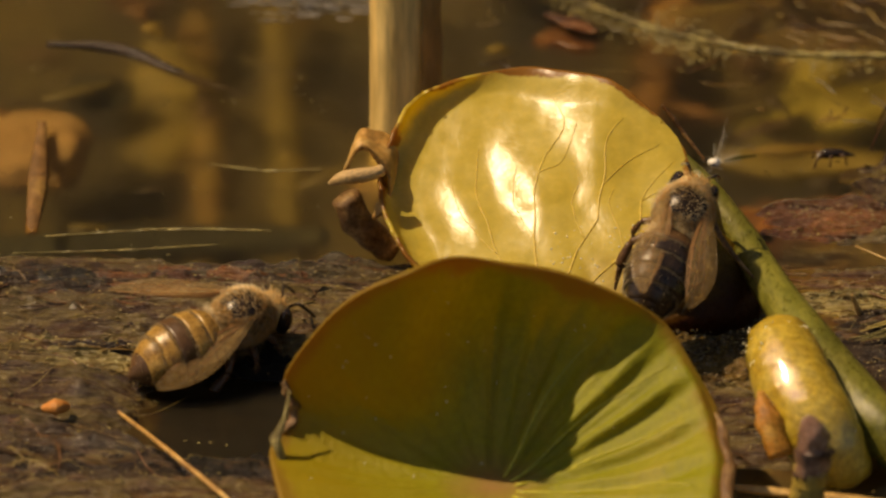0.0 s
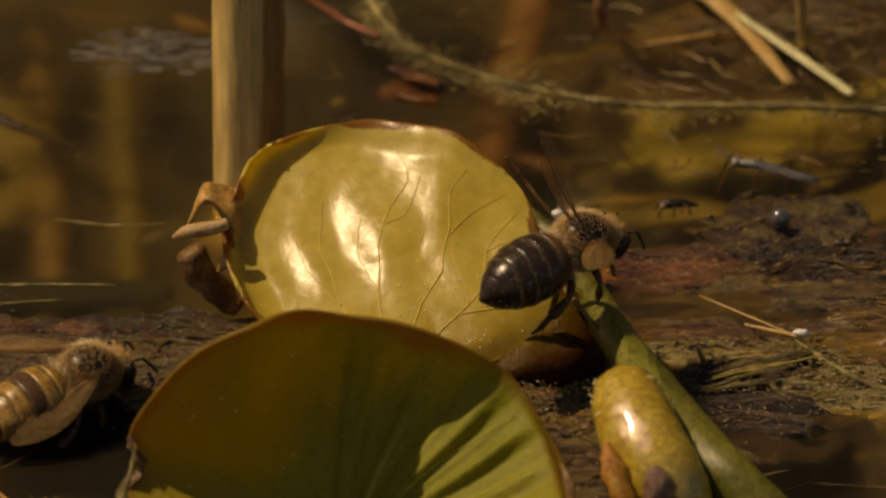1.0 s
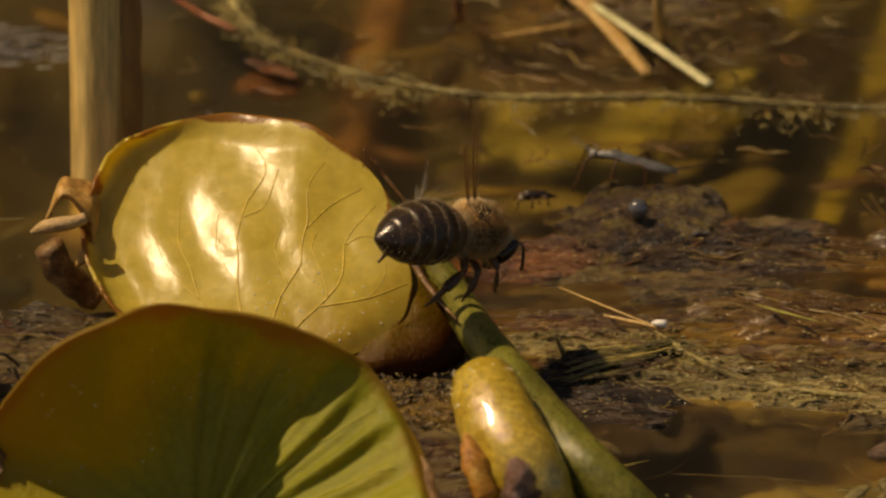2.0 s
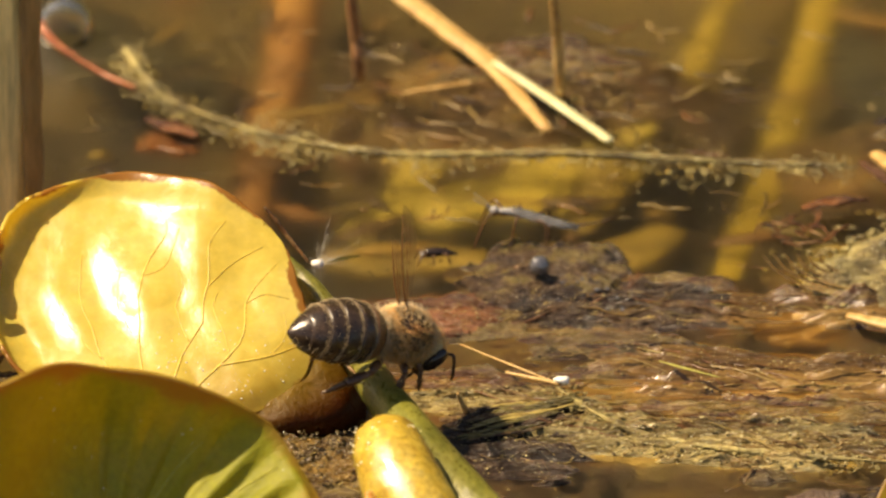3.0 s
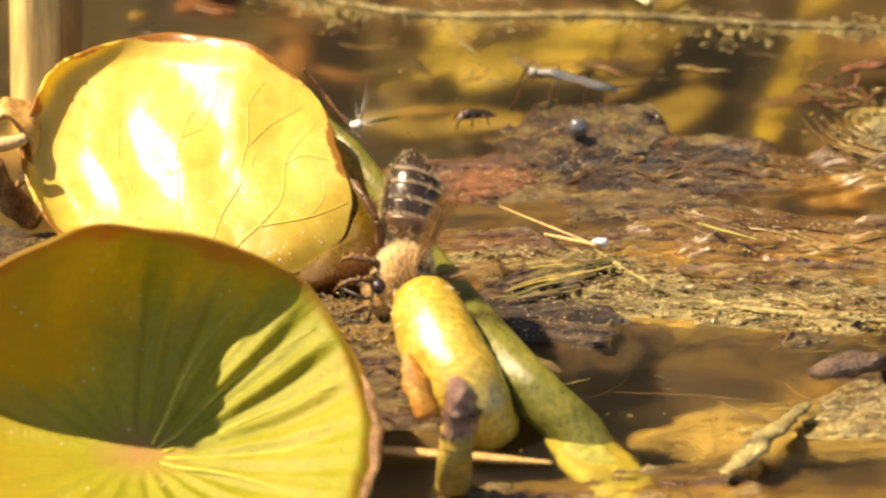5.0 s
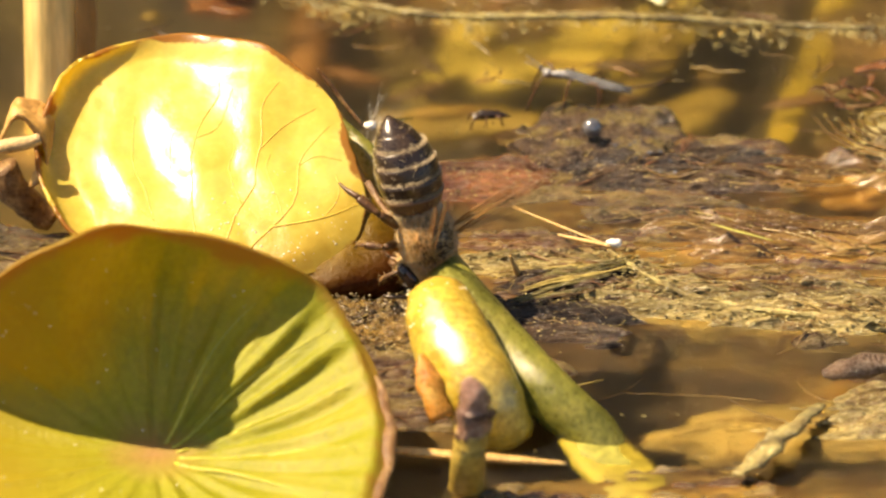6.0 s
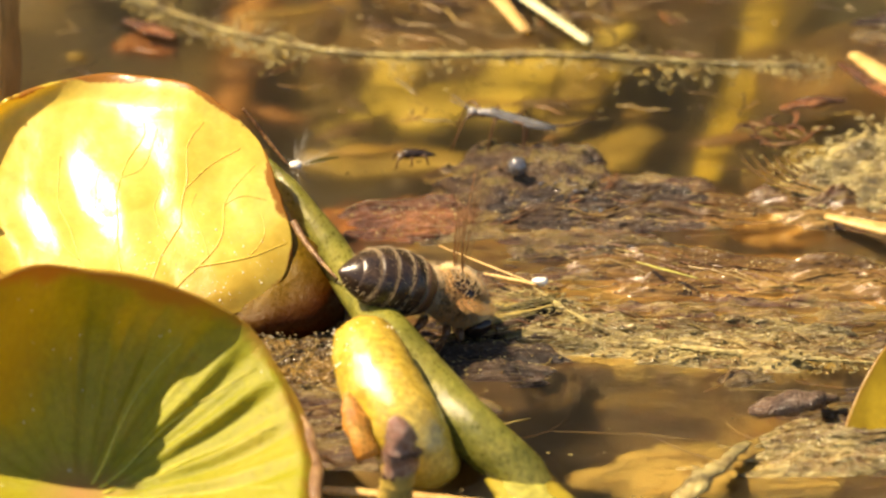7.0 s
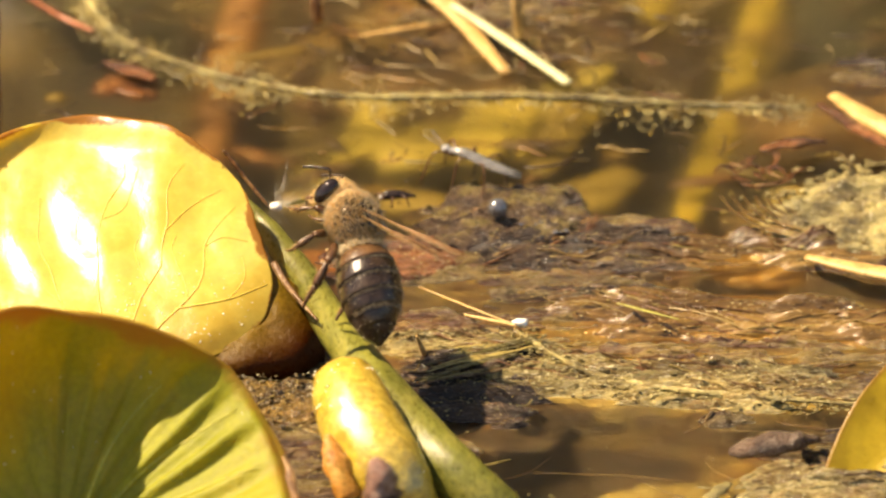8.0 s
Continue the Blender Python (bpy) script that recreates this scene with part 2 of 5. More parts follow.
# bees
CHITIN = surface("dark chitin", [(0.014, 0.009, 0.007), (0.032, 0.02, 0.013), (0.06, 0.037, 0.022)], 1.2, (0.16, 0.3), 0.02, 8)
BROWN_CHITIN = surface("brown chitin", [(0.06, 0.03, 0.014), (0.13, 0.065, 0.025)], 1.0, (0.25, 0.4), 0.02, 8)
AMBER_CHITIN = surface("amber chitin", [(0.12, 0.055, 0.014), (0.34, 0.19, 0.045), (0.48, 0.3, 0.09)], 1.2, (0.22, 0.36), 0.02, 8)
THORAX = surface("downy thorax", [(0.42, 0.28, 0.11), (0.56, 0.4, 0.18)], 0.8, (0.5, 0.7), 0.05, 8)
LEG = surface("leg chitin", [(0.05, 0.022, 0.01), (0.13, 0.06, 0.022)], 1.0, (0.25, 0.45), 0.02, 8)
EYE_SHELL = surface("bee eye", [(0.012, 0.008, 0.007), (0.025, 0.015, 0.012)], 0.5, (0.06, 0.12), 0.004, 6)
FUR = surface("tan fur", [(0.7, 0.46, 0.17), (0.84, 0.63, 0.3), (0.9, 0.76, 0.48)], 1.5, (0.45, 0.65), 0.01, 5, islands=0.6, translucent=((1, 0.9, 0.7), 0.55))
PALE_FUR = surface("pale fur", [(0.66, 0.53, 0.31), (0.84, 0.73, 0.52)], 1.5, (0.45, 0.65), 0.01, 5, islands=0.6, translucent=((1, 0.95, 0.8), 0.45))
BAND_FUR = surface("band fur", [(0.4, 0.31, 0.19), (0.6, 0.49, 0.32)], 1.5, (0.4, 0.6), 0.01, 5, islands=0.6, translucent=((1, 0.95, 0.85), 0.3))
WING = surface("wing membrane", [(0.55, 0.33, 0.12), (0.68, 0.46, 0.2)], 1.6, (0.1, 0.2), 0.03, 4, alpha=0.12, spec=1.0)
WING_VEIN = surface("wing vein", [(0.2, 0.09, 0.03), (0.3, 0.15, 0.05)], 1, (0.3, 0.5), 0.01)
FLY_SHELL = surface("fly shell", [(0.1, 0.1, 0.1), (0.34, 0.33, 0.32)], 0.8, (0.2, 0.35), 0.02, coat=0.8)
FLY_WING = surface("fly wing", [(0.1, 0.1, 0.1), (0.3, 0.29, 0.28)], 1, (0.05, 0.12), 0.02, alpha=0.45)


def water_material(name, tint, rough, waves):
    m = bpy.data.materials.new(name)
    m.use_nodes = True
    n, l = m.node_tree.nodes, m.node_tree.links
    b = n["Principled BSDF"]
    b.inputs["Base Color"].default_value = (*tint, 1)
    b.inputs["Roughness"].default_value, b.inputs["IOR"].default_value, b.inputs["Transmission Weight"].default_value = rough, 1.33, 1.0
    tc, mp, bp = n.new("ShaderNodeTexCoord"), n.new("ShaderNodeMapping"), n.new("ShaderNodeBump")
    mp.inputs["Scale"].default_value = (1000 * 0.5, 1000, 1000)
    l.new(tc.outputs["Object"], mp.inputs[0])
    noise_a, noise_b = n.new("ShaderNodeTexNoise"), n.new("ShaderNodeTexNoise")
    noise_a.inputs["Scale"].default_value, noise_b.inputs["Scale"].default_value = 1 / 9, 1 / 2.5
    mixh = n.new("ShaderNodeMath")
    mixh.operation = "MULTIPLY_ADD"
    mixh.inputs[1].default_value = 0.15
    l.new(mp.outputs[0], noise_a.inputs["Vector"])
    l.new(mp.outputs[0], noise_b.inputs["Vector"])
    l.new(noise_b.outputs[0], mixh.inputs[0])
    l.new(noise_a.outputs[0], mixh.inputs[2])
    bp.inputs["Strength"].default_value, bp.inputs["Distance"].default_value = 1.0, waves * MM
    l.new(mixh.outputs[0], bp.inputs["Height"])
    l.new(bp.outputs[0], b.inputs["Normal"])
    return m


WATER = water_material("pond water", (0.58, 0.46, 0.2), 0.4, 0.6)
CLEAR = water_material("clear bubble film", (0.97, 0.97, 0.97), 0.0, 0.0)


DROP = surface("water drop on leaf", [(0.86, 0.8, 0.5), (0.92, 0.88, 0.66)], 1, (0.16, 0.24), 0.0, spec=1.0, coat=1.0)
# own colour is brown; fade paints in the shade under the blade
LOBE = surface("brown lobe with painted shade", [(0.26, 0.136, 0.00496), (0.322, 0.198, 0.0124)], 3, (0.22, 0.4), 0.15, 8, translucent=((1.0, 0.62, 0.12), 0.5), fade=(0.09, 0.022, 0.002), grain_range=(0.6, 1.2), spec=0.4)
BEAD = surface("bead of water", [(0.05, 0.035, 0.015), (0.22, 0.16, 0.07)], 1, (0.12, 0.2), 0.0, spec=1.0)
WET_MUD = surface("black wet mud", [(0.01, 0.006, 0.005), (0.045, 0.025, 0.016), (0.1, 0.06, 0.028), (0.2, 0.15, 0.045), (0.06, 0.03, 0.02)], 2.0, (0.1, 0.35), 1.0, 9, stretch=(0.5, 1, 1), wet=1.0, specks=((0.42, 0.34, 0.2), 0.07))
# near-black colour that stands in for the deep shade in the shore's hollow
HOLLOW_SHADE = surface("painted shade of the hollow", [(0.002, 0.0016, 0.0012), (0.008, 0.006, 0.004), (0.022, 0.015, 0.009)], 2.4, (0.35, 0.6), 0.5, 7, spec=0.25)
FOAM = surface("foam", [(0.12, 0.1, 0.08), (0.3, 0.28, 0.25)], 1, (0.03, 0.1), 0.1)


# ---- mesh helpers ----
class Shape:
    """Vertices in mm and faces, gathered piece by piece."""

    def __init__(self):
        self.v, self.f, self.uv = [], [], None

    def add(self, verts, faces):
        k = len(self.v)
        self.v.extend([tuple(p) for p in verts])
        self.f.extend([tuple(i + k for i in f) for f in faces])
        return self

    def mesh(self, name, material):
        me = bpy.data.meshes.new(name)
        me.from_pydata([(x * MM, y * MM, z * MM) for x, y, z in self.v], [], self.f)
        if self.uv is not None:
            layer = me.uv_layers.new(name="UVMap")
            for loop in me.loops:
                layer.data[loop.index].uv = self.uv[loop.vertex_index]
        me.polygons.foreach_set("use_smooth", [True] * len(me.polygons))
        me.materials.append(material)
        me.update()
        return me


def part(name, shape, material, parent=None, label=""):
    ob = new(name, shape.mesh(name, material))
    ob.parent = parent
    return tagged(ob, label=label)


def place(x, y, z, rx=0, ry=0, rz=0):
    """A pose from millimetres and degrees."""
    return pose(x * MM, y * MM, z * MM, rx, ry, rz)


def thing(name, label, category, at=(0, 0, 0), group="", kind=""):
    ob = new(name)
    ob.empty_display_size = 0.001
    ob.matrix_basis = place(*at)
    return tagged(ob, label, category, group, kind)


def spline(points, n):
    """n points along a smooth curve through the given ones."""
    p = [Vector(q) for q in points]
    p = [p[0] * 2 - p[1]] + p + [p[-1] * 2 - p[-2]]
    out = []
    for i in range(n):
        s = i / (n - 1) * (len(p) - 3)
        k = min(int(s), len(p) - 4)
        t = s - k
        a, b, c, d = p[k:k + 4]
        out.append(0.5 * (2 * b + (c - a) * t + (2 * a - 5 * b + 4 * c - d) * t * t + (3 * b - a - 3 * c + d) * t ** 3))
    return out


def lerp_list(values, s):
    x = s * (len(values) - 1)
    k = min(int(x), len(values) - 2)
    return values[k] + (values[k + 1] - values[k]) * (x - k)


def tube(shape, points, radii, sides=8, flat=1.0, rough=0.0, up=(0, 0, 1)):
    """A closed tube along points; radii are spread evenly along it. flat squeezes it along its second axis."""
    pts = [Vector(q) for q in points]
    verts, faces = [], []
    ref = Vector(up)
    for i, q in enumerate(pts):
        d = (pts[min(i + 1, len(pts) - 1)] - pts[max(i - 1, 0)]).normalized()
        side = d.cross(ref)
        if side.length < 1e-4:
            side = d.cross(Vector((1, 0, 0)))
        side.normalize()
        nor = side.cross(d)
        r = lerp_list(radii, i / (len(pts) - 1)) if len(radii) > 1 else radii[0]
        for j in range(sides):
            a = 2 * math.pi * j / sides
            k = 1 + rough * noise.noise((q + Vector((math.cos(a), math.sin(a), 0)) * r) * 0.9)
            verts.append(q + (side * math.cos(a) + nor * math.sin(a) * flat) * r * k)
    for i in range(len(pts) - 1):
        for j in range(sides):
            a, b = i * sides + j, i * sides + (j + 1) % sides
            faces.append((a, b, b + sides, a + sides))
    faces.append(tuple(range(sides - 1, -1, -1)))
    faces.append(tuple(range(len(verts) - sides, len(verts))))
    return shape.add(verts, faces)


def ball(shape, centre, radii, turn=None, rings=10, sides=14, lumps=0.0):
    c, verts, faces = Vector(centre), [], []
    m = turn or Matrix.Identity(3)
    for i in range(rings + 1):
        th = math.pi * i / rings
        for j in range(sides):
            a = 2 * math.pi * j / sides
            q = Vector((math.cos(th), math.sin(th) * math.cos(a), math.sin(th) * math.sin(a)))
            k = 1 + lumps * noise.noise(q * 1.7 + c)
            verts.append(c + m @ Vector((q.x * radii[0], q.y * radii[1], q.z * radii[2])) * k)
    for i in range(rings):
        for j in range(sides):
            a, b = i * sides + j, i * sides + (j + 1) % sides
            faces.append((a, b, b + sides, a + sides))
    return shape.add(verts, faces)


def sheet(grid, thick, uv=None):
    """A grid of points as a sheet with thickness: grid[i][j] are vectors."""
    ni, nj = len(grid), len(grid[0])
    s = Shape()
    top, low = [], []
    for i in range(ni):
        for j in range(nj):
            du = grid[min(i + 1, ni - 1)][j] - grid[max(i - 1, 0)][j]
            dv = grid[i][min(j + 1, nj - 1)] - grid[i][max(j - 1, 0)]
            nr = du.cross(dv)
            nr = nr.normalized() if nr.length > 1e-9 else Vector((0, 0, 1))
            top.append(grid[i][j])
            low.append(grid[i][j] - nr * thick)
    k = ni * nj
    faces = []
    for i in range(ni - 1):
        for j in range(nj - 1):
            a = i * nj + j
            faces.append((a, a + nj, a + nj + 1, a + 1))
            faces.append((k + a, k + a + 1, k + a + nj + 1, k + a + nj))
    edge = [j for j in range(nj)] + [i * nj + nj - 1 for i in range(1, ni)] + [(ni - 1) * nj + j for j in range(nj - 2, -1, -1)] + [i * nj for i in range(ni - 2, 0, -1)]
    for a, b in zip(edge, edge[1:] + edge[:1]):
        faces.append((a, b, b + k, a + k))
    s.add(top + low, faces)
    if uv:
        flat = [q for row in uv for q in row]
        s.uv = flat + flat
    return s


def disc(fn, thick, n=90):
    """A round sheet: fn(a, b) gives the place of a point of the unit disc, which is laid out as a square grid bent round."""
    grid, uv = [], []
    for i in range(n):
        row, urow = [], []
        for j in range(n):
            p, q = 2 * i / (n - 1) - 1, 2 * j / (n - 1) - 1
            a, b = p * math.sqrt(1 - q * q / 2), q * math.sqrt(1 - p * p / 2)
            row.append(Vector(fn(a, b)))
            urow.append((a / 2 + 0.5, b / 2 + 0.5))
        grid.append(row)
        uv.append(urow)
    return sheet(grid, thick, uv)


def smooth(x, lo, hi):
    t = min(1, max(0, (x - lo) / (hi - lo)))
    return t * t * (3 - 2 * t)


def fbm(x, y, z=0.0, octaves=4):
    return noise.fractal(Vector((x, y, z)), 0.9, 2.1, octaves)


def hairs(shape, spots, length, radius, lean, rng):
    """Fine tapering hairs from (place, normal) pairs; lean is added to each hair's way."""
    for q, nr in spots:
        w = (nr + Vector(lean) + Vector([rng.uniform(-0.35, 0.35) for _ in range(3)])).normalized()
        side = w.orthogonal().normalized()
        third = w.cross(side)
        k = length * rng.uniform(0.6, 1.25)
        shape.add([q + side * radius, q - side * radius * 0.5 + third * radius * 0.87, q - side * radius * 0.5 - third * radius * 0.87, q + w * k],
                  [(0, 1, 3), (1, 2, 3), (2, 0, 3)])


# ---- the ground, the water ----
def mat_height(x, y):
    """Height in mm of the floating algae and mud, above the water where positive."""
    h = -9.0
    n1 = fbm(x * 0.05, y * 0.16, 3.1)
    n2 = fbm(x * 0.22, y * 0.5, 7.7, 5)

    def over(cx, cy, rx, ry, top, edge=0.35):
        d = math.hypot((x - cx) / rx, (y - cy) / ry) + 0.22 * n1
        return (top + 9) * (1 - smooth(d, 1 - edge, 1 + edge))

    # the muddy shore on which one bee drinks
    shore = (1 - smooth(x + 1.5 * n1, -27, -17)) * (1 - smooth(y + 0.8 * n1, -3.2, 1.6))
    h = max(h, -9 + (10.8 + 0.8 * n1) * shore)
    # the hollow before that bee
    h -= 9.0 * math.exp(-((x + 38.8) / 6.0) ** 2 - ((y + 25.0) / 6.0) ** 2)
    # the long mats
    h = max(h, -9 + over(20, -7, 42, 15, 0.12))
    h = max(h, -9 + over(48, -26, 26, 13, 0.25))
    h = max(h, -9 + over(20, -42, 26, 9, -0.15))
    h = max(h, -9 + over(-3, -24, 13, 11, 0.45))
    # the wet mound, the crusted mat, the far debris
    h = max(h, -9 + over(12, 13.6, 7.5, 5, 0.7, 0.55))
    h = max(h, -9 + over(21, 14.5, 8, 3, 0.5, 0.5))
    h = max(h, -9 + over(38.5, 13, 8.5, 10, 0.5, 0.5))
    h = max(h, -9 + over(10.5, 51, 13, 9, 0.1, 0.55))
    h = max(h, -9 + over(45, 40, 14, 6, 0.3, 0.5))
    h = max(h, -9 + over(13, 8, 22, 8, 0.1, 0.4))
    h = max(h, -9 + over(40, 12, 14, 12, 0.2, 0.4))
    # the open pools
    for cx, cy, rx, ry, deep in ((18.6, -20.8, 7.0, 5.6, 3.6), (31, -37.5, 9, 5.0, 1.3), (33, 4, 8, 2.6, 1.2)):
        d = math.hypot((x - cx) / rx, (y - cy) / ry) + 0.2 * n1
        h -= deep * (1 - smooth(d, 0.7, 1.1))
    ridge = 1 - abs(fbm(x * 0.09 + 0.6 * n1, y * 0.42 + 0.5 * n1, 5.5, 4)) * 2
    wrinkle = 1 - abs(fbm(x * 0.055 + 0.4 * n1, y * 0.8 + 0.7 * n1, 8.5, 3)) * 2.2
    return h + 0.36 * n2 + 0.75 * ridge * ridge + 0.42 * wrinkle * abs(wrinkle) - 0.46 + 0.2 * fbm(x * 0.4, y * 2.0, 1.3, 5)


def build_ground():
    s = Shape()
    ring = 24.0
    s.add([(-ring * 1000, -ring * 1000, -40), (ring * 1000, -ring * 1000, -40), (ring * 1000, ring * 1000, -40), (-ring * 1000, ring * 1000, -40)], [(0, 1, 2, 3)])
    tagged(part("ground", s, BANK), "dark wet earth under and round the pond", "ground", kind="structure")
    s = Shape()
    n = 90
    s.add([(-160 + 320 * i / n, -140 + 380 * j / n, -14 + 4.0 * fbm(i * 0.16, j * 0.2, 2.0)) for j in range(n + 1) for i in range(n + 1)],
          [(j * (n + 1) + i, j * (n + 1) + i + 1, (j + 1) * (n + 1) + i + 1, (j + 1) * (n + 1) + i) for j in range(n) for i in range(n)])
    tagged(part("pond_bed", s, BED), "dark brown silty pond bed under shallow water", "pond bed", kind="structure")
    s = Shape()
    s.add([(-3000, -3000, 0), (3000, -3000, 0), (3000, 900, 0), (-3000, 900, 0)], [(0, 1, 2, 3)])
    w = tagged(part("water", s, WATER), "still brown pond water with floating scum", "water", kind="structure")
    w.visible_shadow = False
    # the far shore, whose dark plants the water mirrors
    s = Shape()
    nx, ny = 120, 24
    for j in range(ny + 1):
        for i in range(nx + 1):
            x, y = -4000 + 8000 * i / nx, 380 + 2200 * j / ny
            s.v.append((x, y, -20 + 2300 * smooth(j / ny, 0, 0.75) + 110 * fbm(x * 0.003, y * 0.004, 5.0, 5)))
    s.f = [(j * (nx + 1) + i, j * (nx + 1) + i + 1, (j + 1) * (nx + 1) + i + 1, (j + 1) * (nx + 1) + i) for j in range(ny) for i in range(nx)]
    tagged(part("bank", s, BANK), "dark overgrown far bank of the pond", "bank", kind="structure")
    # the mats
    s = Shape()
    nx, ny = 560, 460
    x0, x1, y0, y1 = -66.0, 62.0, -62.0, 72.0
    s.v = [(x0 + (x1 - x0) * i / nx, y0 + (y1 - y0) * j / ny, 0) for j in range(ny + 1) for i in range(nx + 1)]
    s.v = [(x, y, mat_height(x, y)) for x, y, _ in s.v]
    s.f = [(j * (nx + 1) + i, j * (nx + 1) + i + 1, (j + 1) * (nx + 1) + i + 1, (j + 1) * (nx + 1) + i) for j in range(ny) for i in range(nx)
           if max(s.v[j * (nx + 1) + i][2], s.v[(j + 1) * (nx + 1) + i + 1][2]) > -8.0]
    tagged(part("algae_mat", s, ALGAE), "brown and olive mat of wet algae and mud on the water", "algae", kind="stuff")


build_ground()


# ---- what drifts ----
def build_drift():
    """Shreds that hang in the open water, and crumbs of scum on it."""
    rng = random.Random(17)
    shreds, crumbs = Shape(), Shape()
    made = 0
    while made < 220:
        x, y = rng.uniform(-62, 56), rng.uniform(2, 70)
        if mat_height(x, y) > -2.5:
            continue
        made += 1
        z, long, way = -rng.uniform(2.0, 8.5), rng.uniform(1.5, 9), rng.gauss(0.0, 0.9)
        r = rng.choice((0.15, 0.3, 0.6, 1.1))
        pts = [(x + math.cos(way + 0.06 * k) * long * k / 5, y + math.sin(way + 0.06 * k) * long * k / 5, z + 0.3 * math.sin(k)) for k in range(6)]
        tube(shreds, pts, [r * 0.3, r, r * 0.8, r * 0.2], 6, 0.3, 0.3)
    scraps = Shape()
    for _ in range(420):
        x, y = rng.gauss(10, 8), rng.gauss(49, 5.5)
        if rng.random() < 0.25:
            x, y = rng.uniform(-30, 40), rng.uniform(24, 62)
        way, long, r = rng.gauss(-0.2, 0.7), rng.uniform(0.6, 4.5), rng.choice((0.04, 0.06, 0.1, 0.2))
        bend = rng.gauss(0, 0.08)
        pts = [(x + math.cos(way + bend * k) * long * k / 4, y + math.sin(way + bend * k) * long * k / 4, max(0.0, mat_height(x, y)) * 0.5 + rng.uniform(-0.1, 0.25)) for k in range(5)]
        tube(scraps, pts, [r * 0.4, r, r * 0.9, r * 0.3], 5, 0.5, 0.6)
    tagged(part("floating_scraps", scraps, SCRAPS), "brown, tan and rusty scraps of plants afloat", "plant litter", kind="stuff")
    tagged(part("drifting_shreds", shreds, SHRED), "brown, rust and olive shreds drifting under the water", "plant litter", kind="stuff")
    made = 0
    while made < 1000:
        x, y = rng.uniform(-62, 58), rng.uniform(-45, 68)
        if mat_height(x, y) > 0 or fbm(x * 0.12, y * 0.2, 4.0) < rng.uniform(0.0, 0.5):
            continue
        made += 1
        r = rng.uniform(0.03, 0.12)
        ball(crumbs, (x, y, 0.01), (r * rng.uniform(0.8, 1.8), r, r * 0.4), None, 3, 5, 0.6)
    tagged(part("scum_crumbs", crumbs, CRUST), "yellow crumbs of scum afloat", "scum", kind="stuff")


build_drift()


